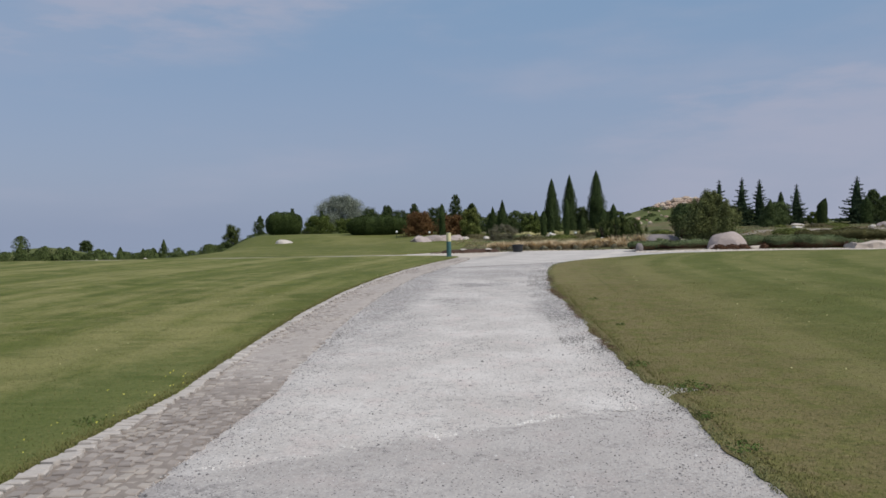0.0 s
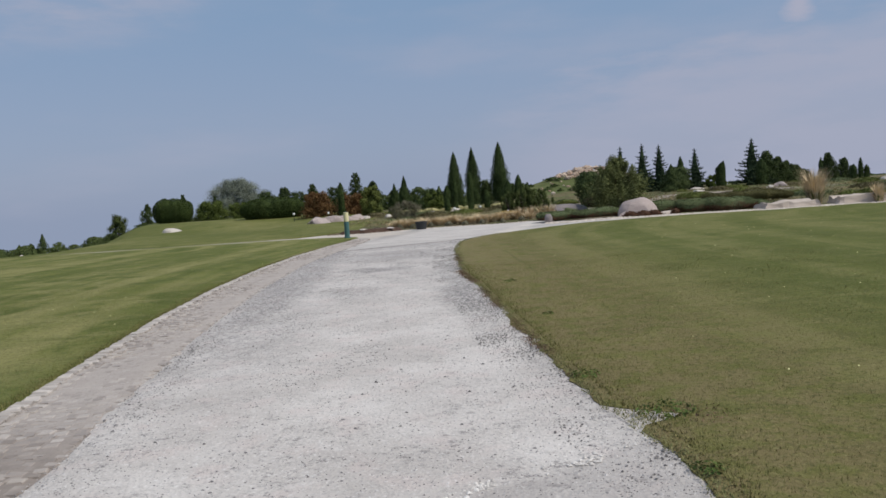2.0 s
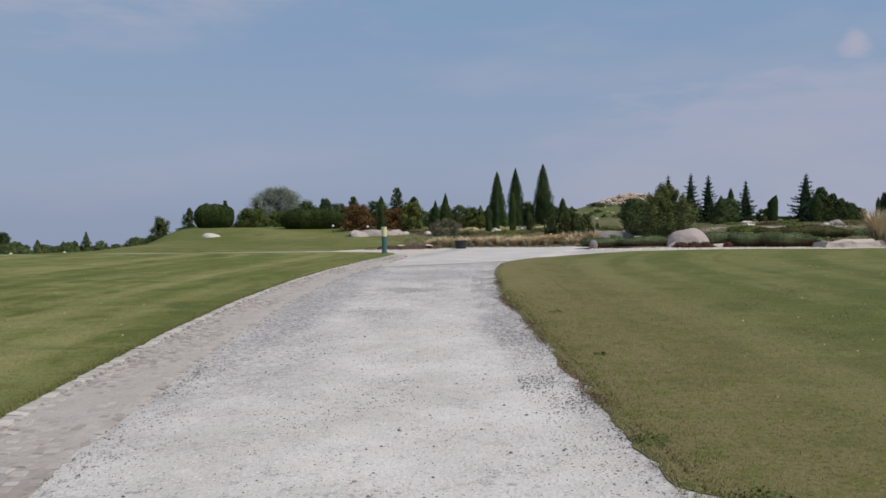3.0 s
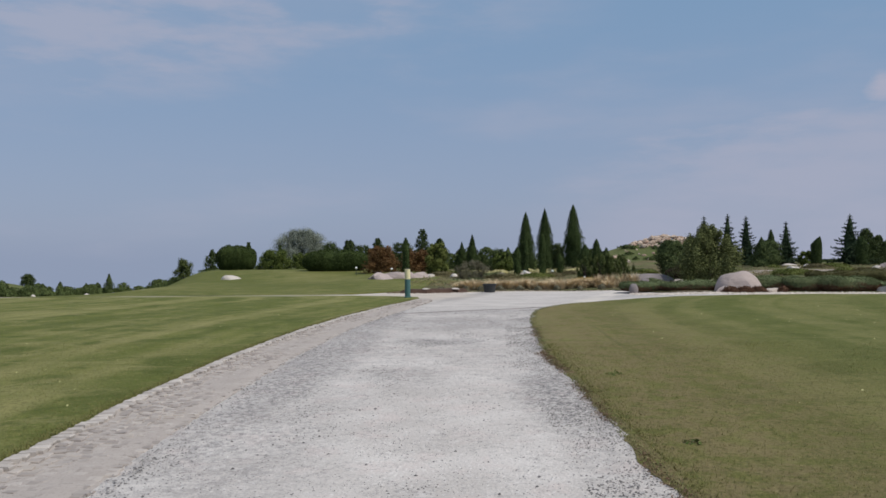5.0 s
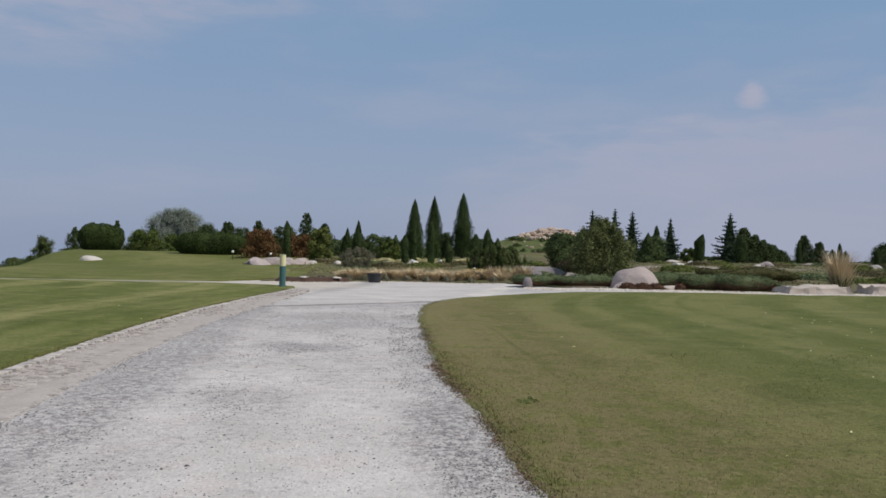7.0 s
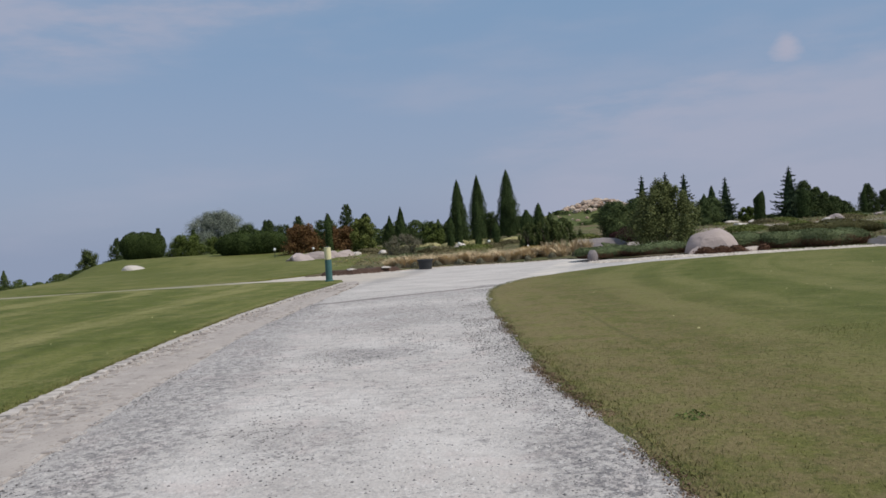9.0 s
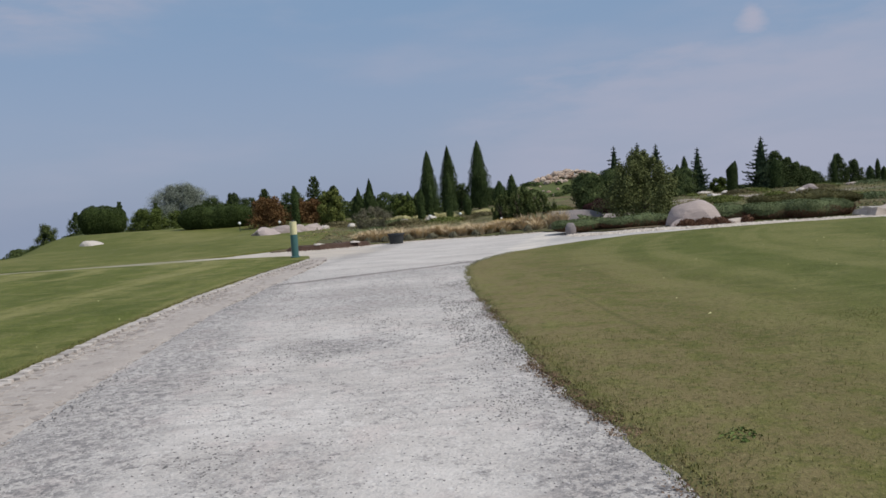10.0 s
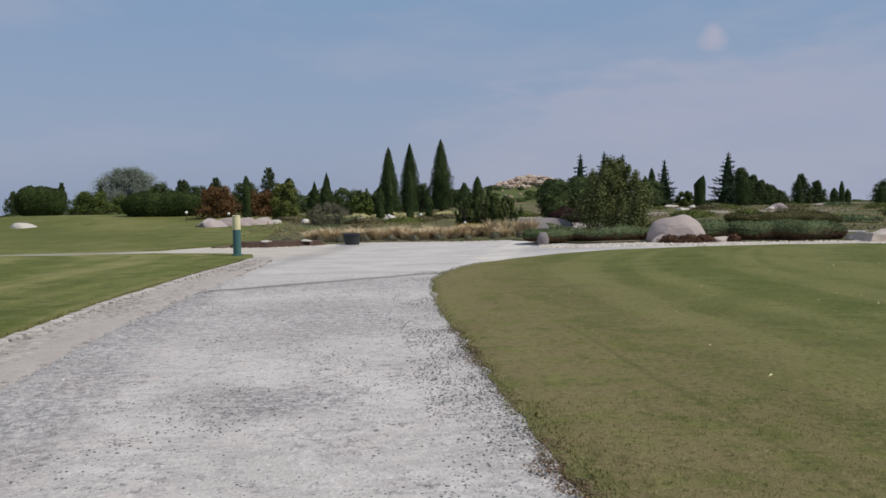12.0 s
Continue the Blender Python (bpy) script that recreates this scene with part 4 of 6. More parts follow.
def lawn(name, label, rows, inner, outward, stops, seed0):
    """A lawn whose inner side follows an edge; it stands a little over the road."""
    u = spaced(stops)
    Y = np.repeat(rows[:, None], len(u), 1)
    rng = np.random.default_rng(seed0)
    jag = np.interp(rows, np.arange(rows[0], rows[-1] + 1, 0.22), rng.normal(0, 0.017, len(np.arange(rows[0], rows[-1] + 1, 0.22))))
    jag = jag + rng.normal(0, 0.014, len(rows)) + np.interp(rows, np.arange(rows[0], rows[-1] + 2, 0.6), rng.normal(0, 0.02, len(np.arange(rows[0], rows[-1] + 2, 0.6))))
    jag = jag + 0.42 * np.exp(-((rows - 7.72) / 0.17) ** 2)
    X = inner(rows)[:, None] + (jag if outward > 0 else jag * 0.25)[:, None] * np.exp(-u * 2)[None] + outward * u[None]
    Z = land(X, Y) + turf(X, Y) * np.clip(u * 2, 0, 1)[None]
    Z = Z - (0.021 if outward > 0 else 0.013) * np.exp(-u * (7 if outward > 0 else 14))[None]
    tagged(new(name, grid_sheet(name, X, Y, Z, M_LAWN, 0.09, np.repeat(outward * u[None] * 1.0 + 40, len(rows), 0))), label, "lawn", kind="structure")


reach = [(0, 0.3, 0.05), (0.3, 3, 0.3), (3, 15, 1.0), (15, 70, 3.0)]
lawn("lawn_west", "mown green lawn with paler mowing streaks", spaced([(-12, 3, 0.6), (3, 35.2, 0.11), (35.2, 36.2, 0.25)]), west_edge, -1, reach, 5)
lawn("lawn_east", "mown lawn, partly dry and brown near the road", spaced([(-12, 3, 0.6), (3, 32.3, 0.11)]), east_edge, 1, reach, 6)

# the grassy mound beyond the side path
mx, my = np.meshgrid(spaced([(-75, -30, 3.0), (-30, -5.0, 0.5), (-5.0, -3.0, 0.25)]), np.linspace(0, 1, 44))
front_y = np.interp(mx, [-75, -30, -12, -6, -4.6, -3.0, 1.0], [36.7, 36.75, 36.85, 37.5, 38.7, 41.3, 44.6])
MY = front_y + my ** 1.5 * (78 - front_y)
tagged(new("lawn_mound", grid_sheet("lawn_mound", mx, MY, land(mx, MY) + 0.035 * step(37.3, 40, MY) + 0.004 + 0.012 * np.sin(mx * 0.9) * np.sin(MY * 0.7), M_LAWN, 0.1, 0.09 * MY + 0.16 * mx)), "low grassy mound with mown turf", "lawn", kind="structure")

# planted bed beyond the junction, and the bed behind the eastern lawn
bx, by = np.meshgrid(spaced([(-4.2, 20, 0.4), (20, 75, 1.5)]), np.linspace(0, 1, 50))
front_y = np.interp(bx, [-4.2, -2.0, 0.6, 3, 5.2, 6.2, 9, 13, 20, 75], [38.6, 38.9, 40.2, 39.9, 39.0, 35.4, 34.2, 33.4, 33.2, 34])
BY = front_y + by ** 1.6 * (95 - front_y)
BZ = land(bx, BY) + 0.012 + 0.05 * np.sin(bx * 1.3 + 0.6 * BY) * np.sin(BY * 1.1 - 0.4 * bx) * step(0, 0.15, by)
tagged(new("garden_bed", grid_sheet("garden_bed", bx, BY, BZ, M_BED, 0.12)), "planted garden bed with low heather and bare soil", "ground", kind="structure")

# ---- bollard light, pot, small lamps ----
def turned(name, profile, mat, k=20):
    """A turned body from (radius, height) pairs."""
    v, f = [], []
    a = np.linspace(0, 2 * np.pi, k, endpoint=False)
    for r, z in profile:
        v += [[r * math.cos(q), r * math.sin(q), z] for q in a]
    for i in range(len(profile) - 1):
        for j in range(k):
            f.append([i * k + j, i * k + (j + 1) % k, (i + 1) * k + (j + 1) % k, (i + 1) * k + j])
    f.append([(len(profile) - 1) * k + j for j in range(k)])
    f.append([j for j in reversed(range(k))])
    return make_mesh(name, v, f, mat, False)


bollard = thing("bollard_light", "cylindrical bollard light, green below and cream on top", "bollard", -2.95, 34.75)
part("post", turned("post", [(0.135, -0.02), (0.135, 0.03), (0.102, 0.04), (0.102, 0.64), (0.095, 0.645), (0.095, 0.66)], M_TEAL), bollard, "green painted lower tube")
head = part("head", turned("head", [(0.095, 0.655), (0.102, 0.665), (0.102, 1.0), (0.108, 1.02), (0.09, 1.03)], M_CREAM), bollard, "cream upper section")
part("cap", turned("cap", [(0.05, 1.028), (0.05, 1.05), (0.02, 1.065)], M_BLACK, 12), head, "small dark cap")

pot = thing("plant_pot", "large black plastic nursery pot standing on the road", "pot", 0.05, 39.2, turn=10, z=land1(0.05, 39.2) - 0.04)
pot_body = part("body", turned("body", [(0.21, 0.0), (0.225, 0.02), (0.268, 0.33), (0.262, 0.335), (0.215, 0.06)], M_BLACK, 28), pot)
part("rim", turned("rim", [(0.268, 0.305), (0.292, 0.315), (0.295, 0.362), (0.280, 0.368), (0.262, 0.355), (0.255, 0.30)], M_BLACK, 28), pot_body, "rolled black rim")
part("soil", turned("soil", [(0.2, 0.2), (0.25, 0.27)], M_MULCH, 20), pot, "dark potting soil")

for lx, ly, r, h in ((-9.95, 66.0, 0.095, 0.52), (-6.6, 60.5, 0.08, 0.35), (2.55, 61.0, 0.09, 0.2), (4.4, 60.5, 0.09, 0.2), (5.0, 47.6, 0.06, 0.2)):
    lamp = thing("garden_lamp", "small white globe garden lamp on a short stake", "lamp", lx, ly, "garden lamps")
    part("stake", turned("stake", [(0.02, -0.03), (0.02, h)], M_BLACK, 8), lamp)
    part("globe", turned("globe", [(r * math.sin(q * 0.3), h - 0.02 + r - r * math.cos(q * 0.3)) for q in range(1, 10)], M_WHITE, 12), lamp, "white globe")

# ---- the domed boulder and the junipers behind the eastern lawn ----
rock("boulder", "large domed pinkish granite boulder with a cracked face", 8.86, 34.75, 1.66, 1.5, 0.78, M_GRANITE, 8, "boulders", 4, 0.08, facets=4, base=0.0, cut=(0.82, 0.95))
rock("boulder_slab", "split slab of granite leaning on the domed boulder", 8.26, 34.22, 0.62, 0.34, 0.22, M_GRANITE, -12, "boulders", 3, 0.14, facets=8, base=0.0)
rock("boulder", "pale flat stone at the foot of the boulder", 9.78, 34.05, 0.9, 0.45, 0.16, M_SLAB, 5, "boulders")
rock("marker_stone", "upright rounded grey stone marking the bed's corner", 5.38, 35.8, 0.34, 0.3, 0.38, M_GREYSTONE, 0, "rocks", 3, 0.08, facets=3, base=0.6, cut=(0.8, 0.95), smooth=True)
for hx, hy, L, D, top in ((6.1, 36.6, 2.2, 1.3, 0.58), (7.45, 35.85, 2.2, 1.2, 0.61), (10.4, 35.2, 2.4, 1.3, 0.77), (11.55, 34.75, 2.5, 1.4, 0.79), (12.45, 34.4, 2.2, 1.4, 0.79)):
    hedge("juniper_shrub", "low spreading grey-green juniper with brown undergrowth", hx, hy, L, D, top, M_JUNIPER, 0.042, 0, 2.6, 0.07, "low junipers", M_DRYUNDER, 1.0, "shrub")
for hx, hy, w, top in ((8.35, 33.92, 0.62, 0.40), (8.85, 33.88, 0.7, 0.39), (9.3, 33.92, 0.6, 0.38), (10.15, 33.98, 0.4, 0.38)):
    plant("heather_tuft", "small reddish-brown heather tuft in front of the boulder", "shrub", hx, hy, "dome", w, top, M_DRYUNDER, 0.045, 1.0, 0, "heather tufts")


def slab_mesh(name, L, D, h, mat, sd):
    """A flat bank of stone with a broken edge and an uneven top."""
    bm = bmesh.new()
    bmesh.ops.create_cube(bm, size=1.0)
    bmesh.ops.subdivide_edges(bm, edges=bm.edges[:], cuts=9, use_grid_fill=True)
    off = Vector((sd * 3.7, sd * 1.3, 0.5))
    for v in bm.verts:
        q = Vector((v.co.x * L, v.co.y * D, (v.co.z + 0.5) * h))
        lean = 1 - 0.10 * (v.co.z + 0.5)
        j = noise.noise(q * 2.1 + off) * 0.10 + noise.noise(q * 6.0 + off) * 0.035
        ledge = 0.05 * math.floor(3 * (noise.noise(Vector((q.x * 0.9, q.y * 1.5, 0)) + off) + 0.5)) * (v.co.z > 0.4)
        v.co = (q.x * lean + j, q.y * lean + 0.8 * j, q.z + ledge + 0.4 * j * (v.co.z > 0.4) - 0.04)
    return from_bm(name, bm, mat)


for sx0, sy0, L, D, h, tn, sd in ((14.35, 33.3, 2.3, 1.1, 0.22, 3, 1), (17.35, 33.5, 2.2, 1.1, 0.24, -4, 2), (19.9, 33.9, 2.3, 1.1, 0.24, 3, 3)):
    ob = new("stone_slab", slab_mesh("stone_slab", L, D, h, M_SLAB, sd))
    ob.matrix_world = pose(sx0, sy0, land1(sx0, sy0), 0, 0, tn)
    tagged(ob, "pale flat stone bank with broken edges beside the junipers", "rock", "pale slabs")
plume_grass("tall straw-coloured grass clump with green base", 16.1, 34.6, 1.1, 1.4, M_STRAW, 480, green=M_STRAWGREEN)
plume_grass("small straw-coloured grass clump among pale stones", 17.75, 32.9, 0.55, 0.75, M_STRAW, 220, green=M_STRAWGREEN)
rock("dark_stone", "flat dark red-brown stone behind pale slabs", 19.0, 32.9, 1.2, 0.5, 0.28, M_MULCH, 0)

# ---- plants close behind the junction ----
rng = np.random.default_rng(11)
for i in range(54):
    gx0 = -1.3 + 7.0 * (i + rng.uniform(-0.3, 0.3)) / 54
    gy0 = float(np.interp(gx0, [-2, 0.6, 3, 5.8], [40.3, 41.0, 40.6, 39.8])) + rng.uniform(0.0, 1.9)
    plume_grass("dry straw-coloured ornamental grass in the bed", gx0, gy0, rng.uniform(0.6, 0.9), rng.uniform(0.32, 0.5), M_STRAW, 170, "straw grasses")
for i in range(10):
    hx = -1.9 + 7.4 * i / 9 + rng.uniform(-0.12, 0.12)
    hy = float(np.interp(hx, [-2, 0.6, 3, 5.8], [39.4, 40.4, 40.1, 39.3])) + rng.uniform(0, 0.15)
    plant("heather_tuft", "small grey-brown heather tuft at the road's edge", "shrub", hx, hy, "dome", rng.uniform(0.25, 0.4), land1(hx, hy) + rng.uniform(0.16, 0.24), M_TWIG, 0.045, 1.0, 0, "heather tufts")
plant("yellow_shrub", "low golden-ochre shrub among dry grasses", "shrub", 4.45, 43.0, "dome", 1.7, 0.56, M_GOLD, 0.06, 1.0, 0)
for cx, cy, w, top in ((5.25, 49.3, 0.6, 2.2), (5.95, 49.9, 0.5, 2.5), (6.4, 49.4, 0.42, 2.0)):
    plant("dwarf_conifer", "slender upright dwarf conifer in the bed", "tree", cx, cy, "column", w, top, M_CYPRESS, 0.07, 1.0, 0.04, "dwarf conifers", 0.3)
branchy("leafy_shrub", "loose upright shrub with olive leaves", 6.15, 48.4, 1.9, 1.75, M_PINEOLIVE, 0.034, 46, 9000, 5, 0.05, "leafy shrubs", "shrub", 0.8, 1.75, False, 0.62, 1.0)
branchy("leafy_shrub", "loose upright shrub with olive leaves", 7.0, 48.8, 1.8, 1.6, M_PINEOLIVE, 0.034, 46, 9000, 5, 0.05, "leafy shrubs", "shrub", 0.8, 1.75, False, 0.62, 1.0)
branchy("leafy_shrub", "loose upright shrub with olive leaves", 5.2, 48.5, 1.3, 1.6, M_PINEOLIVE, 0.034, 30, 5600, 4, 0.05, "leafy shrubs", "shrub", 0.8, 1.75, False, 0.62, 1.0)
for i, gx0 in enumerate((4.9, 5.4, 5.9, 6.3)):
    plume_grass("dry straw-coloured ornamental grass in the bed", gx0, 41.2 - 0.1 * i, 0.6, 0.62, M_STRAW, 150, "straw grasses")
branchy("birch_tree", "broad bushy tree with small olive leaves", 10.4, 44.2, 5.0, 3.1, M_BIRCH, 0.036, 120, 36000, 8, 0.04, "", "tree", 0.8, 1.9, True, 0.82, 0.7)
hedge("purple_shrub", "low dark purple-leaved shrub", 12.6, 56.6, 2.5, 1.3, 0.66, M_PURPLE, 0.05, 0, 2.1, 0.14, "purple shrubs", category="shrub")
hedge("purple_shrub", "low dark purple-leaved shrub", 12.5, 57.8, 2.2, 1.2, 0.93, M_PURPLE, 0.05, 0, 2.0, 0.16, "purple shrubs", category="shrub")
rock("boulder", "low broad grey-pink boulder half buried in the bed", 7.75, 44.6, 2.5, 1.6, 0.46, M_GREYSTONE, 6, "boulders", 3, 0.12, facets=5)
rock("boulder", "small rounded grey boulder in the bed", 7.0, 42.2, 0.6, 0.5, 0.36, M_GREYSTONE, 30, "boulders", 3, 0.12, facets=4)

# dark mulched strip with two pale stones by the bollard
v = [(0.95 * math.cos(q / 24 * 6.2832) * (1 + 0.08 * math.sin(q * 2.3)), 0.42 * math.sin(q / 24 * 6.2832) * (1 + 0.1 * math.sin(q * 1.7)), 0.0) for q in range(24)]
v += [(0.8 * a, 0.75 * b, 0.16 + 0.03 * math.sin(7 * a)) for a, b, _ in v]
faces = [[q, (q + 1) % 24, 24 + (q + 1) % 24, 24 + q] for q in range(24)] + [list(range(24, 48))]
for lx, ly, tn in ((-2.75, 38.75, 2), (-1.75, 39.1, 14)):
    ob = new("mulch_strip", make_mesh("mulch_strip", v, faces, M_MULCH))
    ob.matrix_world = pose(lx, ly, land1(lx, ly) - 0.03, 0, 0, tn)
    tagged(ob, "strip of dark bark mulch at the road's edge", "mulch", "mulch strips")
rock("pale_stone", "flat white stone lying on the mulch", -2.55, 38.55, 0.42, 0.3, 0.08, M_PALESTONE, 10, z=land1(-2.5, 38.5) + 0.13)
rock("pale_stone", "flat white stone lying on the mulch", -1.35, 38.85, 0.36, 0.3, 0.07, M_PALESTONE, -8, z=land1(-1.4, 38.8) + 0.13)

# ---- rocks on the mound and between the beds ----
rock("mound_rock", "pale rounded rock lying on the grassy mound", -18.95, 64.0, 1.55, 1.1, 0.58, M_PALESTONE, 12, "mound rocks", 3, 0.12, facets=5, base=0.1, z=land1(-18.95, 64.0) - 0.1, lean=6)
for rx, ry, sx, sz in ((-6.5, 52.6, 2.2, 0.56), (-5.4, 52.9, 2.0, 0.54), (-6.0, 51.9, 1.7, 0.36), (-3.9, 53.9, 1.4, 0.42), (-4.7, 53.3, 1.3, 0.44)):
    rock("granite_rock", "pinkish granite rock at the mound's edge", rx, ry, sx * 1.1, sx * 0.8, sz, M_GRANITE, 40 * rx, "granite rocks", 3, 0.2, facets=16, cut=(0.42, 0.8))
for rx, ry, sx, sz, mt in ((-3.55, 55.2, 0.75, 0.5, M_PALESTONE), (-2.2, 57.0, 0.8, 0.4, M_PALESTONE), (2.6, 62.0, 1.3, 0.5, M_PALESTONE), (5.6, 52.0, 0.95, 0.75, M_GREYSTONE),
                           (0.9, 60.5, 0.9, 0.4, M_PALESTONE), (6.3, 53.0, 1.1, 0.6, M_GREYSTONE), (22.9, 67.8, 1.5, 0.5, M_PALESTONE), (20.3, 60.0, 1.1, 0.3, M_PALESTONE), (14.9, 48.0, 0.9, 0.3, M_PALESTONE),
                           (12.3, 40.2, 0.9, 0.42, M_GRANITE), (11.9, 42.0, 0.7, 0.4, M_GRANITE), (25.5, 58.0, 1.6, 0.6, M_GRANITE), (24.0, 56.5, 0.8, 0.4, M_PALESTONE),
                           (22.6, 63.5, 0.9, 0.4, M_PALESTONE), (30.5, 62.0, 1.0, 0.5, M_GRANITE), (34.0, 60.0, 1.2, 0.5, M_PALESTONE), (36.5, 62.0, 0.9, 0.45, M_PALESTONE), (40.5, 58.0, 1.5, 0.5, M_GRANITE), (44.0, 62.0, 1.2, 0.5, M_PALESTONE)):
    rock("bed_rock", "weathered rock lying in the planted bed", rx, ry, sx * 0.9, sx * 0.75, sz * 0.62, mt, 35 * rx, "bed rocks")
for rx, ry, sx in ((-44.8, 93.0, 1.1), (-42.4, 93.5, 1.0), (-40.6, 93.0, 1.2), (-39.0, 92.0, 0.9), (-36.6, 90.0, 1.0), (-31.5, 86.0, 0.8), (-51, 93, 1.0)):
    rock("pale_rock", "white rock on the falling slope", rx, ry, sx, sx * 0.8, sx * 0.55, M_PALESTONE, 50 * rx, "slope rocks")

# ---- the trees behind, west to east ----
C = "slim dark green cypress standing upright"
for cx, cy, w, top in ((3.0, 68.0, 1.3, 5.03), (4.62, 70.0, 1.25, 5.42), (7.2, 73.0, 1.65, 5.92)):
    plant("cypress_tree", "tall dark green pointed cypress", "tree", cx, cy, "cypress", w * 0.98, top, M_CYPRESS, 0.065, 1.6, 0.03, "tall cypresses", 0.28, core=0.72)
for cx, cy, w, top in ((2.1, 62.0, 0.5, 2.3), (2.75, 63.0, 0.42, 2.85), (3.72, 60.0, 0.46, 3.24), (5.15, 63.0, 0.5, 1.75), (-5.75, 62.0, 0.5, 3.03), (22.05, 69.2, 0.6, 3.56), (36.4, 74.0, 0.42, 2.81), (28.4, 68.0, 0.95, 2.9), (46.6, 74.0, 0.55, 2.95), (43.5, 74.0, 0.5, 2.3), (40.05, 74.0, 0.42, 2.6), (40.7, 74.2, 0.5, 1.95), (39.4, 74.0, 0.6, 2.05)):
    plant("columnar_conifer", C, "tree", cx, cy, "column", w, top, M_CYPRESS, 0.09, 1.0, 0.03, "columnar conifers", 0.2)
plant("thuja_tree", "clipped dark columnar thuja with a slanted top", "tree", 24.2, 66.0, "thuja", 0.74, 2.9, M_CYPRESS, 0.05, 2.0, 0.02, "columnar conifers", 0.06, slant=0.75)
spruce("dark spruce with a spire top", 18.25, 74.1, 2.2, 4.95)
spruce("dark spruce with a spire top", 20.55, 75.3, 2.3, 5.1)
spruce("dark spruce with a spire top", 22.2, 75.6, 2.2, 4.95)
spruce("narrow dark spruce with drooping boughs", 24.6, 73.0, 2.1, 4.33)
spruce("wide-tiered dark spruce standing alone", 29.3, 72.0, 2.9, 4.88)
plant("conifer_bush", "dark rounded conifer bush", "shrub", 12.3, 60.0, "round", 2.0, 2.6, M_PINE, 0.1, 1.0, 0.03, "conifer bushes", 0.3)
plant("conifer_bush", "dark rounded conifer bush", "shrub", 14.2, 61.0, "round", 2.2, 2.75, M_PINE, 0.1, 1.0, 0.03, "conifer bushes", 0.3)
plant("conifer_bush", "dark rounded conifer bush", "shrub", 19.9, 65.0, "cone", 1.7, 2.85, M_PINE, 0.1, 1.0, 0.03, "conifer bushes", 0.3)
plant("conifer_bush", "dark rounded conifer bush", "shrub", 21.6, 68.5, "round", 2.0, 2.7, M_PINE, 0.1, 1.0, 0.03, "conifer bushes", 0.3)
for cx, cy, w, top in ((-2.1, 72.0, 1.25, 2.85), (-1.2, 70.0, 1.3, 3.4)):
    plant("pyramid_conifer", "dark pointed pyramid-shaped conifer", "tree", cx, cy, "cone", w, top, M_CYPRESS, 0.06, 1.5, 0.03, "pyramid conifers", 0.22)
P = "dark bushy pine with uneven crown"
for cx, cy, w, top, sh in ((31.6, 74.4, 2.5, 3.95, "cone"), (32.7, 74.6, 2.3, 3.35, "cone"), (33.7, 75.0, 2.2, 2.85, "cone"), (34.7, 75.4, 2.1, 2.4, "cone"), (35.6, 75.8, 1.9, 1.95, "cone"), (40.2, 80.0, 2.2, 3.55, "cone"),
                           (42.0, 80.5, 1.8, 2.9, "cone"), (-10.63, 83.2, 1.9, 3.74, "cone"),
                           (-8.5, 85.5, 2.13, 3.3, "round"), (-6.54, 86.6, 2.13, 4.86, "cone"), (-4.8, 86.6, 2.13, 3.74, "cone"), (-16.34, 88.8, 2.24, 3.35, "round"),
                           (-14.43, 88.8, 2.8, 3.69, "cone"), (-12.87, 87.7, 1.79, 3.07, "round"), (-35.71, 95.6, 1.79, -0.29, "round"),
                           (-28.3, 99.4, 1.6, 3.9, "cone"), (-24.5, 99.4, 1.2, 3.5, "cone"), (0.9, 80.0, 1.9, 2.4, "round"), (2.3, 80.5, 1.7, 2.2, "round"),
                           (6.0, 75.0, 1.3, 2.9, "round"), (45.6, 76.0, 2.1, 2.75, "round"), (8.9, 80.0, 1.6, 2.4, "round")):
    branchy("pine_tree", P, cx, cy, w * 1.3, top, M_PINE, 0.05, 64, int(4600 * w), 2, 0.02, "pines", "tree", 0.9, 1.75, sh == "cone", 1.2, 0.35 if sh == "cone" else 0.0)
branchy("far_tree", "mid-green leafy tree standing beyond the mound", -38.4, 105.2, 3.3, 1.9, M_PINEOLIVE, 0.06, 50, 12000, 3, 0.2, "far trees", "tree", 0.9, 1.75, False, 1.3)
branchy("far_tree", "small dark tree on the far green hill", -66.6, 118.5, 2.1, -0.2, M_PINE, 0.06, 36, 6000, 3, 0.1, "far trees", "tree", 0.9, 1.75, False, 1.4)
branchy("young_pine", "thin young pine with open boughs", -29.8, 91.0, 2.6, 2.75, M_PINE, 0.055, 30, 4500, 3, 0.05, "pines", "tree", 0.9, 1.75, True, 1.2, 0.5)
hedge("clipped_bush", "large clipped dark green bush with a flat top", -24.2, 81.8, 3.75, 3.2, 2.9, M_BOX, 0.1, 0, 2.35, 0.03, "clipped bushes", category="shrub")
hedge("clipped_bush", "long clipped dark green bush on the mound", -12.75, 72.4, 5.5, 2.8, 2.28, M_BOX, 0.1, 0, 2.5, 0.03, "clipped bushes", category="shrub")
branchy("light_green_shrub", "spreading fresh green leafy shrub", -21.6, 86.2, 4.4, 2.5, M_FRESH, 0.05, 44, 20000, 3, 0.03, "green shrubs", "shrub")
branchy("light_green_shrub", "spreading fresh green leafy shrub", -18.2, 85.0, 3.3, 2.1, M_FRESH, 0.05, 34, 13000, 3, 0.03, "green shrubs", "shrub")
branchy("willow_tree", "silvery grey-green willow with a domed crown", -22.9, 104.5, 8.3, 5.45, M_WILLOW, 0.05, 150, 64000, 5, 0.05, "", "tree", 0.7)
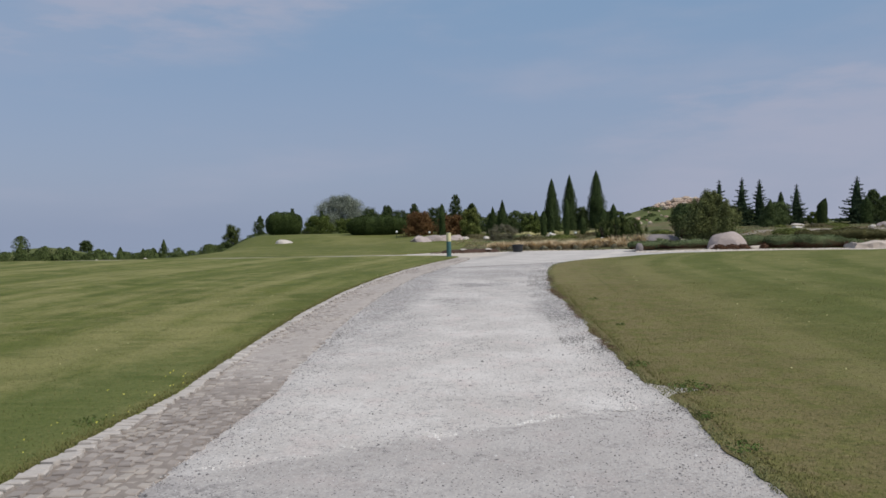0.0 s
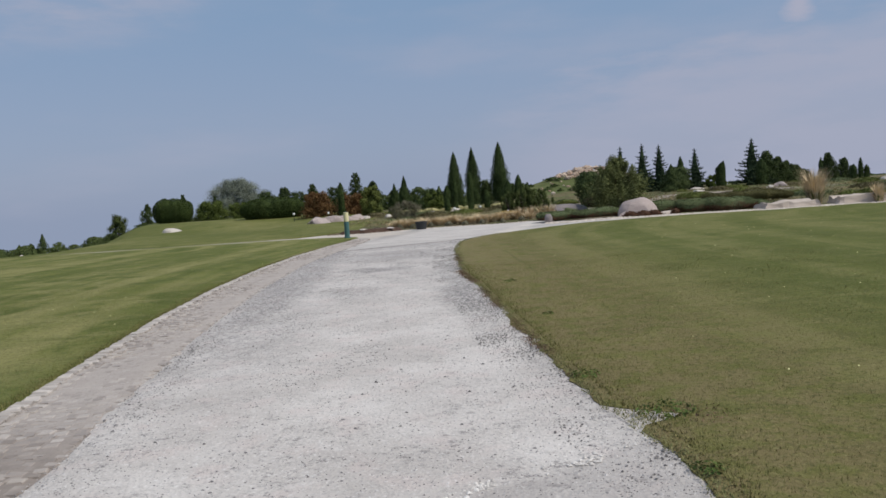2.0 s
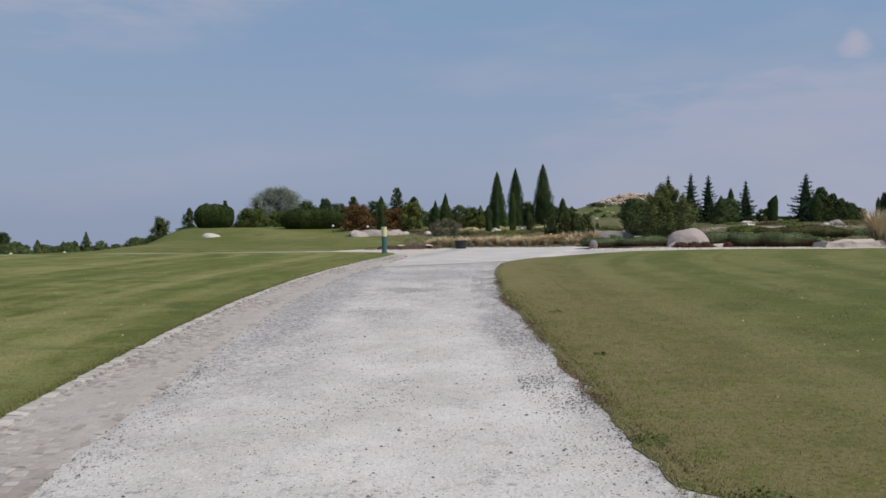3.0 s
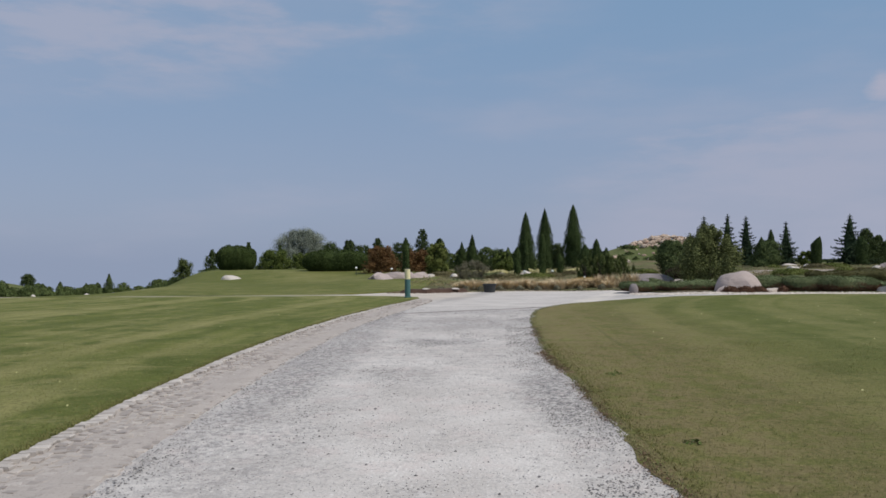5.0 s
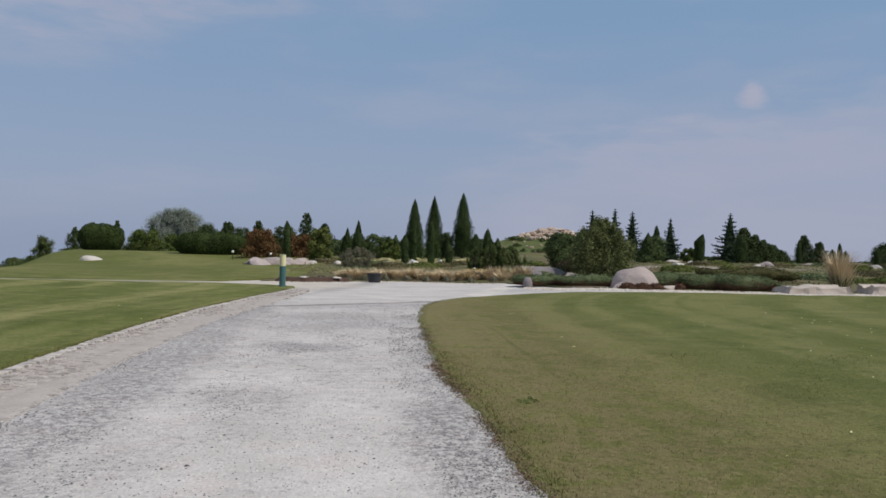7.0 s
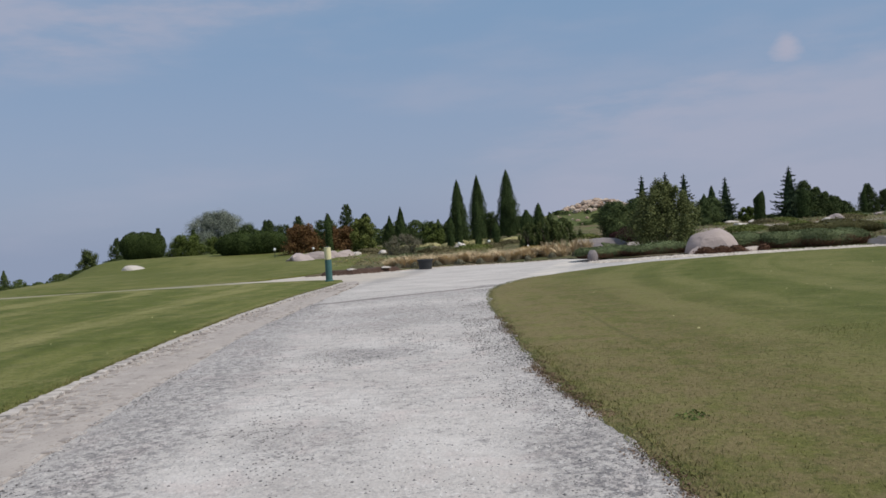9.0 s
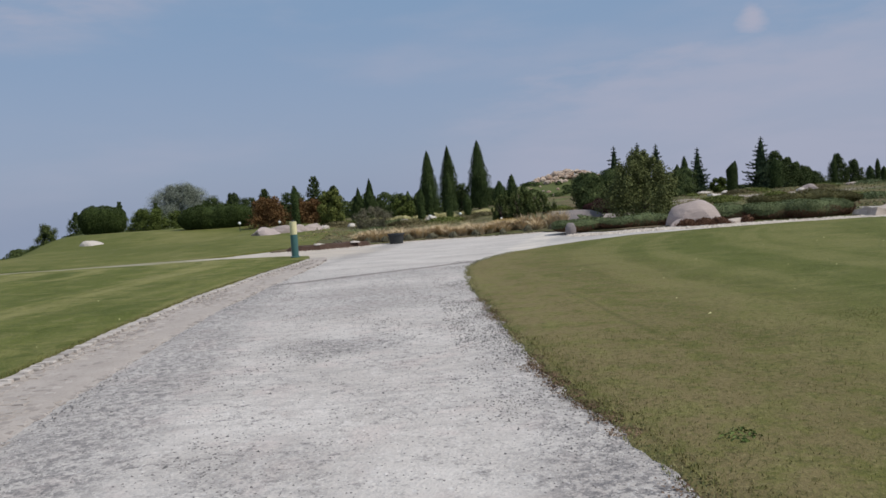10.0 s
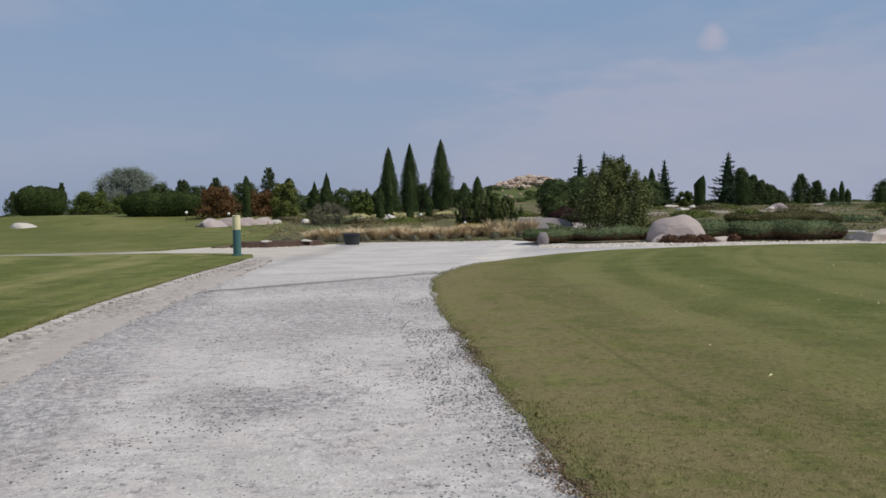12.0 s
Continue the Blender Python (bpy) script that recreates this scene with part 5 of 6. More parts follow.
branchy("rust_shrub", "rust-red leaved shrub behind the rocks", -8.2, 67.6, 3.0, 2.55, M_RUST, 0.05, 44, 13000, 4, 0.03, "rust-red shrubs", "shrub", 0.8, 1.75, False, 1.2)
branchy("rust_shrub", "rust-red leaved shrub behind the rocks", -5.5, 68.1, 2.9, 2.15, M_RUST, 0.05, 40, 12000, 4, 0.03, "rust-red shrubs", "shrub", 0.8, 1.75, False, 1.2)
branchy("yellow_green_shrub", "upright yellow-green leafy shrub", -3.57, 62.0, 1.96, 2.74, M_OLIVE, 0.045, 40, 15000, 3, 0.05, "green shrubs", "shrub")
branchy("light_green_shrub", "spreading fresh green leafy shrub", 1.3, 76.0, 2.2, 2.1, M_FRESH, 0.07, 20, 4000, 3, 0.03, "green shrubs", "shrub")
branchy("light_green_shrub", "spreading fresh green leafy shrub", 25.9, 72.0, 1.8, 1.9, M_FRESH, 0.07, 16, 3000, 3, 0.03, "green shrubs", "shrub")
branchy("grey_brown_shrub", "twiggy grey-brown half-bare shrub", -0.9, 54.0, 2.3, 1.4, M_TWIG, 0.03, 30, 6500, 4, 0.03, "", "shrub")
hedge("green_shrub", "wide dark olive shrub behind the junipers", 16.6, 42.5, 4.6, 2.0, 0.86, M_HEATHDARK, 0.05, 0, 2.2, 0.12, category="shrub")
hedge("green_shrub", "wide green shrub behind the grass clump", 32.5, 52.0, 4.6, 2.4, 1.75, M_FRESH, 0.09, 0, 2.2, 0.12, category="shrub")

# low cushions and ground cover in the beds
rng = np.random.default_rng(21)
kinds = ((M_HEATHER, "low heather cushion in the bed", "heather_cushion"), (M_OLIVE, "low green cushion plant in the bed", "green_cushion"), (M_JUNIPER, "low grey-green juniper mat in the bed", "juniper_mat"), (M_HEATHER, "low greyish-brown heather in the bed", "brown_cushion"))
for i in range(86):
    cx, cy = rng.uniform(-3.5, 40), rng.uniform(43.5, 66)
    if cx > 12.5:
        cy = rng.uniform(37, 64)
    if abs(cx - 10.5) < 1.8 and cy < 46 or (cx < 0 and cy < 50) or (26 < cx and cy < 44) or ((cx - 10.2) / 3.4) ** 2 + ((cy - 54) / 9.5) ** 2 < 1:
        continue
    mt, lb, nm = kinds[int(rng.integers(0, 4))]
    w = rng.uniform(0.9, 2.3)
    plant(nm, lb, "shrub", cx, cy, "dome", w, land1(cx, cy) + min(0.3, w * rng.uniform(0.12, 0.2)), mt, 0.075, 0.8, 0, "ground cover", 0.25, sy=0.8)
for i in range(15):
    cx = -1.5 + 9.3 * i / 14 + rng.uniform(-0.2, 0.2)
    cy = 64.5 + rng.uniform(-1.5, 1.0)
    plant("yellow_cushion", "flat cushion of pale yellow flowers", "shrub", cx, cy, "dome", rng.uniform(0.8, 1.4), land1(cx, cy) + rng.uniform(0.25, 0.4), M_YELLOW, 0.07, 0.9, 0, "yellow cushions", 0.2)


# low ground cover that nobody could count
def cover(name, label, n, mat, x0, x1, y0, y1, pick, h, leaf):
    r2 = np.random.default_rng(seed())
    x, y = r2.uniform(x0, x1, n), y0 + (y1 - y0) * r2.uniform(0, 1, n) ** 1.3
    w = np.sin(x * 0.9 + 1.7 * np.sin(y * 0.31 + pick)) + np.sin(y * 0.62 + pick * 2.1 + 1.3 * np.sin(x * 0.45)) + r2.normal(0, 0.45, n)
    ok = (w > 0.1) & (y > np.interp(x, [-4.2, -2.0, 0.6, 3, 5.2, 6.2, 9, 13, 20, 75], [44, 44, 42.5, 42, 41.5, 38, 36.5, 35.8, 35.5, 36]))
    ok &= ((x - 10.2 - 0.14 * (y - 54)) / 2.6) ** 2 + ((y - 54) / 9.2) ** 2 > 1.0
    x, y = x[ok], y[ok]
    z = land(x, y) + h * r2.uniform(0.1, 1, len(x)) * np.clip(w[ok], 0.3, 1.6)
    P = np.stack([x, y, z], 1)
    N = np.tile([0, -0.4, 1.0], (len(x), 1)) + r2.normal(0, 0.15, (len(x), 3))
    tagged(new(name, make_mesh(name, *leaf_cards(P, N, leaf, r2, 1.0, 0.4), mat)), label, "ground cover", kind="stuff")


cover("heather_cover", "mixed low heather covering the bed", 30000, M_HEATHER, -4, 42, 39, 68, 0.0, 0.09, 0.05)
cover("green_cover", "low olive-green plants covering the bed", 26000, M_MEADOW, -4, 42, 39, 68, 2.1, 0.08, 0.05)
cover("grey_cover", "low grey-green mat plants covering the bed", 16000, M_JUNIPER, -4, 42, 39, 68, 4.0, 0.07, 0.05)
cover("brown_cover", "dry reddish-brown ground cover in the bed", 12000, M_DRYUNDER, -4, 42, 40, 60, 5.2, 0.06, 0.045)

# ---- distance: rocky hill top and far woods ----
def scatter_rocks(name, label, spots, mat):
    rng = np.random.default_rng(seed())
    shapes = []
    for q in range(5):
        bm = bmesh.new()
        bmesh.ops.create_icosphere(bm, subdivisions=1, radius=0.5)
        for vv in bm.verts:
            vv.co *= rng.uniform(0.7, 1.15)
        shapes.append((np.array([vv.co[:] for vv in bm.verts]), np.array([[w.index for w in ff.verts] for ff in bm.faces])))
        bm.free()
    out = []
    for x, y, z, s in spots:
        v, f = shapes[int(rng.integers(0, 5))]
        a = rng.uniform(0, 6.28)
        c, d = math.cos(a), math.sin(a)
        v = v * [s * rng.uniform(0.8, 1.5), s, s * rng.uniform(0.5, 0.8)]
        v = np.stack([v[:, 0] * c - v[:, 1] * d + x, v[:, 0] * d + v[:, 1] * c + y, v[:, 2] + z], 1)
        out.append((v, f))
    tagged(new(name, make_mesh(name, *join(out), mat)), label, "rocks", kind="stuff")


rng = np.random.default_rng(31)
spots = []
for i in range(210):
    a, r = rng.uniform(0, 6.28), 4.1 * rng.uniform(0, 1) ** 0.6
    x, y = 22.2 + 1.15 * r * math.cos(a), 104.6 + 0.8 * r * math.sin(a)
    spots.append((x, y, land1(x, y) + 0.05 + 0.4 * max(0, 1 - math.hypot(x - 22.0, y - 104.6) / 3.2), rng.uniform(0.22, 0.85) if i % 7 else rng.uniform(0.8, 1.15)))
for i in range(46):
    x, y = rng.uniform(13, 31), rng.uniform(92, 104)
    spots.append((x, y, land1(x, y) + 0.05, rng.uniform(0.25, 0.7)))
scatter_rocks("hill_rocks", "pinkish boulders piled on the far hill's top", spots, M_HILLROCK)


def woods(name, label, rows, mat, leaf):
    """Far trees that nobody could count, as one."""
    rng = np.random.default_rng(seed())
    pieces = []
    for x, y, w, top in rows:
        h = max(0.3, top - land1(x, y))
        n = int(220 + 1000 * w * h / 6)
        t = rng.uniform(0, 1, n)
        pr = np.sqrt(np.clip(1 - (1.7 * t - 0.7) ** 2, 0.02, 1)) if rng.uniform() < 0.6 else (1 - t) ** 0.8
        a = rng.uniform(0, 6.28, n)
        r = w / 2 * pr * np.sqrt(rng.uniform(0.1, 1.2, n)) * (1 + 0.35 * np.sin(5 * t + 2 * a + x * 3))
        P = np.stack([x + r * np.cos(a), y + r * np.sin(a), land1(x, y) + h * t], 1)
        pieces.append(leaf_cards(P, np.stack([np.cos(a), np.sin(a), 0.4 + 0 * a], 1), leaf, rng, 1.0, 0.4))
    tagged(new(name, make_mesh(name, *join(pieces), mat)), label, "woods", kind="stuff")


rows = []
for i in range(130):
    x = -76 + 46 * i / 129 + rng.uniform(-0.8, 0.8)
    rows.append((x, rng.uniform(94, 106), rng.uniform(0.8, 2.4), rng.uniform(-2.3, -1.2) + 0.45 * math.sin(x * 0.9) + 0.3 * math.sin(x * 2.3) + (0.9 if rng.uniform() < 0.08 else 0)))
for i in range(70):
    x = -10 + 90 * i / 69 + rng.uniform(-0.6, 0.6)
    if 10 < x < 34:
        continue
    rows.append((x, rng.uniform(98, 112), rng.uniform(1.8, 3.2), rng.uniform(0.1, 0.7) + (0.7 if x < 12 else 0)))
for i in range(26):
    rows.append((-16 + 27 * i / 25 + rng.uniform(-0.4, 0.4), rng.uniform(88, 92), rng.uniform(1.8, 2.8), rng.uniform(2.0, 2.9)))
rows += [(-60.0, 92.0, 1.8, 0.8), (-57.6, 93.0, 1.7, -0.5), (-54.0, 92.0, 1.4, -0.6), (-49.5, 96.0, 1.4, -0.9), (-41.5, 95.0, 1.5, -1.0), (-34.5, 92.0, 1.8, -1.1), (-36.8, 93.0, 1.6, -1.3)]
for i in range(46):
    a, r = rng.uniform(0, 6.28), rng.uniform(6, 15)
    rows.append((22.4 + 0.8 * r * math.cos(a), 105 - abs(0.75 * r * math.sin(a)), rng.uniform(0.7, 1.8), 0.0))
    rows[-1] = (*rows[-1][:3], land1(*rows[-1][:2]) + rng.uniform(0.12, 0.3))
woods("far_woods", "line of distant low trees and bushes", rows, M_FAR, 0.11)

# ---- loose and small things on the ground ----
rng = np.random.default_rng(41)


def pebble_field(name, label, P, s, mat, flat=0.55):
    n = len(P)
    o = np.array([[1, 0, 0], [0, 1, 0], [-1, 0, 0], [0, -1, 0], [0, 0, 1], [0.5, 0.5, 0.6]])[:5]
    f = np.array([[0, 1, 4], [1, 2, 4], [2, 3, 4], [3, 0, 4]])
    a = rng.uniform(0, 6.28, n)
    k = s[:, None, None] * rng.uniform(0.6, 1.3, (n, 5, 3)) * o[None]
    k[:, :, 2] *= flat
    x = k[:, :, 0] * np.cos(a)[:, None] - k[:, :, 1] * np.sin(a)[:, None]
    y = k[:, :, 0] * np.sin(a)[:, None] + k[:, :, 1] * np.cos(a)[:, None]
    v = np.stack([x, y, k[:, :, 2]], -1) + P[:, None]
    tagged(new(name, make_mesh(name, v.reshape(-1, 3), (f[None] + 5 * np.arange(n)[:, None, None]).reshape(-1, 3), mat)), label, "gravel", kind="stuff")


n = 42000
yy = 3.2 + 26 * rng.uniform(0, 1, n) ** 1.5
u = rng.uniform(0, 1, n)
lo, hi = west_edge(yy) + 0.95, east_edge(yy) - 0.02
xx = lo + (hi - lo) * np.where(rng.uniform(0, 1, n) < 0.3, np.where(rng.uniform(0, 1, n) < 0.6, 1 - 0.14 * u ** 1.5, 0.14 * u ** 1.5), u)
rz = 0.003 * np.sin(xx * 2.1 + 1.3 * np.sin(yy * 0.7)) * np.sin(yy * 1.7 + xx) + 0.004 * np.sin(0.8 * xx + 0.5 * yy)
pebble_field("loose_gravel", "loose grey gravel scattered over the road", np.stack([xx, yy, land(xx, yy) - 0.026 + rz], 1), rng.uniform(0.003, 0.0085, n) * np.where(rng.uniform(0, 1, n) < 0.02, 2.0, 1), M_PEBBLE)

n = 420
yy = 4.0 + 24 * rng.uniform(0, 1, n) ** 1.3
xx = west_edge(yy) + 1.0 + (east_edge(yy) - west_edge(yy) - 1.0) * rng.uniform(0, 1, n)
pebble_field("larger_stones", "single darker stones lying on the road", np.stack([xx, yy, land(xx, yy) - 0.028], 1), rng.uniform(0.008, 0.018, n), M_GRIT, 0.7)

n = 64000
yy = 4.0 + 24 * rng.uniform(0, 1, n) ** 1.35
u = rng.uniform(0, 1, n)
lo, hi = west_edge(yy) + 1.0, east_edge(yy) - 0.02
xx = lo + (hi - lo) * u
thick = 0.7 * np.sin(xx * 2.3 + 1.7 * np.sin(yy * 0.9)) * np.sin(yy * 1.15 + 0.8 * xx) + 0.5 * np.sin(xx * 5.7 - yy * 2.1) * np.sin(yy * 3.3 + xx)
thick = thick + 1.0 * np.exp(-(xx - lo) / 0.30) * step(8, 11, yy) + 0.9 * np.exp(-(hi - xx) / 0.20) * step(7, 9, yy) + 0.9 * np.exp(-((xx + 0.9) / 0.7) ** 2 - ((yy - 19.4) / 0.7) ** 2)
ok = thick + rng.normal(0, 0.35, n) > 0.75 + 0.45 * step(9, 7, yy)
xx, yy = xx[ok], yy[ok]
n = len(xx)
rz = 0.003 * np.sin(xx * 2.1 + 1.3 * np.sin(yy * 0.7)) * np.sin(yy * 1.7 + xx) + 0.004 * np.sin(0.8 * xx + 0.5 * yy)
pebble_field("dark_chips", "clusters of dark stone chips on the road", np.stack([xx, yy, land(xx, yy) - 0.027 + rz], 1), rng.uniform(0.005, 0.014, n), M_GRIT, 0.55)

n = 900
u = rng.uniform(0, 1, n)
u = u[np.sin(u * 31) + 0.7 * np.sin(u * 73 + 1) + rng.normal(0, 0.4, n) > 0.25]
n = len(u)
xx = -2.2 + 3.6 * u
yy = 6.42 + 0.6 * xx + 0.05 * np.sin(xx * 5) + rng.normal(0, 0.038, n)
pebble_field("seam_stones", "pale stones along a cross seam in the road", np.stack([xx, yy, land(xx, yy) - 0.024], 1), rng.uniform(0.006, 0.020, n), M_SEAM, 0.45)

# band of white chippings along the beds
n = 8500
u = rng.uniform(0, 1, n)
xx = 5.2 + 15.7 * u
yy = np.interp(xx, [4.4, 6.2, 9, 13, 20, 21], [35.4, 33.7, 32.75, 32.2, 32.1, 32.1]) + rng.uniform(0, 1, n) * np.interp(xx, [4.4, 6, 9, 14, 21], [0.9, 0.9, 1.15, 1.1, 1.4])
pebble_field("white_chippings", "band of white stone chippings along the bed", np.stack([xx, yy, land(xx, yy) - 0.03], 1), rng.uniform(0.035, 0.12, n), M_CHIP, 0.42)
n = 2600
xx = -4.3 + 10.2 * rng.uniform(0, 1, n)
yy = np.interp(xx, [-4.4, -2.0, 0.6, 3, 5.8], [37.9, 38.1, 39.6, 39.45, 38.6]) + rng.uniform(0, 1, n) ** 1.3 * 0.5
pebble_field("white_chippings", "band of white stone chippings along the bed", np.stack([xx, yy, land(xx, yy) - 0.04], 1), rng.uniform(0.02, 0.06, n), M_CHIP, 0.7)


# grass blades: thick along the edges, thinner over the near lawns
def grass_field(name, label, x, y, length, lean=0.5, width=0.004, mat=M_BLADE):
    P = np.stack([x, y, land(x, y) + turf(x, y) * np.clip(2 * np.minimum(np.abs(x - west_edge(y)), np.abs(x - east_edge(y))), 0, 1) - 0.014], 1)
    tagged(new(name, make_mesh(name, *blades(P, length, rng, width, lean), mat)), label, "grass", kind="stuff")


n = 14000
yy = 3.2 + 28 * rng.uniform(0, 1, n) ** 1.6
grass_field("grass_edge_east", "ragged dry grass blades along the road's edge", east_edge(yy) - 0.03 + np.abs(rng.normal(0, 0.10, n)) - 0.03 * (np.sin(yy * 9 + 2 * np.sin(yy * 3.1)) > 0.5), yy, 0.020, 0.9, 0.004, M_STRAWGREEN)
n = 26000
yy = 3.2 + 26 * rng.uniform(0, 1, n) ** 1.3
xx = east_edge(yy) + 0.04 - 0.62 * rng.uniform(0, 1, n) ** 1.5
ok = np.sin(yy * 2.3 + 3 * xx) + np.sin(yy * 5.1 - 7 * xx + 1) + np.sin(yy * 0.9 + 2.2) + rng.normal(0, 0.7, n) > np.where(yy < 9, 2.6, -0.1)
xx, yy = xx[ok], yy[ok]
n = len(xx)
pebble_field("edge_grit", "coarse dark grit gathered along the road's edge", np.stack([xx, yy, land(xx, yy) - 0.025], 1), rng.uniform(0.004, 0.013, n), M_GRIT, 0.6)
n = 20000
yy = 3.2 + 30 * rng.uniform(0, 1, n) ** 1.5
grass_field("grass_edge_west", "grass blades overhanging the sett gutter", west_edge(yy) - 0.01 - np.abs(rng.normal(0, 0.08, n)), yy, 0.03)
n = 90000
yy = 4.0 + 15 * rng.uniform(0, 1, n) ** 1.3
xx = east_edge(yy) + 0.1 + 6.5 * rng.uniform(0, 1, n) ** 1.5
grass_field("turf_east", "short uneven turf", xx, yy, 0.036, 0.9, 0.004)
n = 40000
yy = 4.0 + 15 * rng.uniform(0, 1, n) ** 1.3
xx = west_edge(yy) - 0.1 - 5.0 * rng.uniform(0, 1, n) ** 1.2
grass_field("turf_west", "short green turf", xx, yy, 0.036, 0.9, 0.004)


def weed(label, x, y, w, h, mat, n=60, leaf=0.03, name="weed_clump"):
    r2 = np.random.default_rng(seed())
    a, r = r2.uniform(0, 6.28, n), w / 2 * np.sqrt(r2.uniform(0, 1, n))
    P = np.stack([r * np.cos(a), r * np.sin(a), h * r2.uniform(0.1, 1, n) * (1 - 0.5 * r / (w / 2))], 1)
    ob = new(name, make_mesh(name, *leaf_cards(P, np.tile([0, 0, 1.0], (n, 1)) + np.stack([np.cos(a), np.sin(a), 0 * a], 1) * 0.6, leaf, r2, 0.8, 0.5), mat))
    ob.matrix_world = pose(x, y, land1(x, y) - 0.015)
    return tagged(ob, label, "weed", "weeds", "stuff")


weed("leafy dandelion rosette in dry turf", 1.46, 15.6, 0.22, 0.07, M_WEED, 100, 0.016)
weed("leafy dandelion rosette in dry turf", 1.55, 12.2, 0.14, 0.05, M_WEED, 40, 0.018)
weed("green weed tuft growing at the road's edge", 1.33, 8.9, 0.25, 0.07, M_WEED, 110, 0.014)
weed("green weed tuft growing at the road's edge", 1.62, 7.75, 0.4, 0.08, M_WEED, 150, 0.016)
weed("dry weed patch at the road's edge", 1.85, 7.6, 0.5, 0.04, M_REDWEED, 220, 0.011)
weed("green weed tuft growing at the road's edge", 1.5, 6.6, 0.2, 0.06, M_WEED, 80, 0.014)
weed("green weed tuft growing at the road's edge", 1.56, 5.7, 0.25, 0.07, M_WEED, 90, 0.014)
for i in range(7):
    weed("reddish dry weed along the road's edge", 0.92 - 0.03 * i + 0.03 * math.sin(3 * i), 15.9 + 0.3 * i, 0.22, 0.025, M_REDWEED, 150, 0.009)
n = 9000
ly = 9.0 + 13.5 * rng.uniform(0, 1, n) ** 1.2
lx = east_edge(ly) - 0.01 + rng.normal(0, 0.045, n) + 0.03 * np.sin(ly * 7)
ok = np.sin(ly * 1.9) + 0.8 * np.sin(ly * 4.3 + 1) + rng.normal(0, 0.5, n) > -0.1
lx, ly = lx[ok], ly[ok]
P = np.stack([lx, ly, land(lx, ly) - 0.016 + 0.012 * rng.uniform(0, 1, len(lx))], 1)
tagged(new("edge_litter", make_mesh("edge_litter", *leaf_cards(P, np.tile([0, 0, 1.0], (len(P), 1)), 0.008, rng, 1.0, 0.5), M_LITTER)), "reddish-brown dead grass along the road's edge", "plant litter", kind="stuff")
weed("yellow-flowered weed by the sett gutter", -3.55, 6.3, 0.3, 0.07, M_WEED, 90, 0.014)

# small yellow and white flowers in the lawns
n = 190
fx = np.where(rng.uniform(0, 1, n) < 0.7, rng.uniform(2.5, 14, n), rng.uniform(-12, -3.9, n))
fy = rng.uniform(6, 28, n)
keep = (fx < west_edge(fy) - 0.1) | (fx > east_edge(fy) + 0.8)
fx, fy = fx[keep], fy[keep]
P = np.stack([fx, fy, land(fx, fy) + 0.05], 1)
tagged(new("lawn_flowers", make_mesh("lawn_flowers", *leaf_cards(P, np.tile([0, -0.6, 1.0], (len(P), 1)), 0.009, rng, 1.4, 0.2), M_PETAL)), "small yellow flowers dotted over the lawns", "flowers", kind="stuff")

n = 24
fy = rng.uniform(5.2, 8.5, n)
fx = west_edge(fy) - 0.03 - np.abs(rng.normal(0, 0.22, n))
P = np.stack([fx, fy, land(fx, fy) + 0.03], 1)
tagged(new("edge_flowers", make_mesh("edge_flowers", *leaf_cards(P, np.tile([0, -0.6, 1.0], (n, 1)), 0.010, rng, 1.4, 0.3), M_BUTTER)), "small yellow flowers in lush grass beside the gutter", "flowers", kind="stuff")

# ---- sett gutter along the western edge ----
rows = spaced([(-10, 2, 0.8), (2, 34.4, 0.3)])
u = np.array([0.0, 0.2, 0.45, 0.7, 0.92, 1.02])
width = np.interp(rows, [-10, 28, 34.4], [0.95, 0.9, 0.45])
X = west_edge(rows)[:, None] + u[None] * width[:, None]
Y = np.repeat(rows[:, None], len(u), 1)
Z = land(X, Y) - np.array([0.018, 0.028, 0.034, 0.033, 0.03, 0.05])[None]
gutter = tagged(new("sett_gutter", grid_sheet("sett_gutter", X, Y, Z, M_SAND, 0.04)), "gutter of worn stone setts with sandy joints", "gutter", kind="structure")


def sett_shape(sd):
    """One hewn block: chamfered top, slightly crooked."""
    r2 = np.random.default_rng(sd)
    v = []
    for zz, k in ((-0.04, 1.0), (0.006, 1.0), (0.014, 0.84)):
        for a, b in ((-1, -1), (1, -1), (1, 1), (-1, 1)):
            v.append([a * 0.5 * k + r2.uniform(-0.05, 0.05), b * 0.5 * k + r2.uniform(-0.05, 0.05), zz + r2.uniform(-0.003, 0.003) * (zz > 0)])
    f = [[i, (i + 1) % 4, 4 + (i + 1) % 4, 4 + i] for i in range(4)] + [[4 + i, 4 + (i + 1) % 4, 8 + (i + 1) % 4, 8 + i] for i in range(4)] + [[8, 9, 10, 11]]
    return np.array(v), f


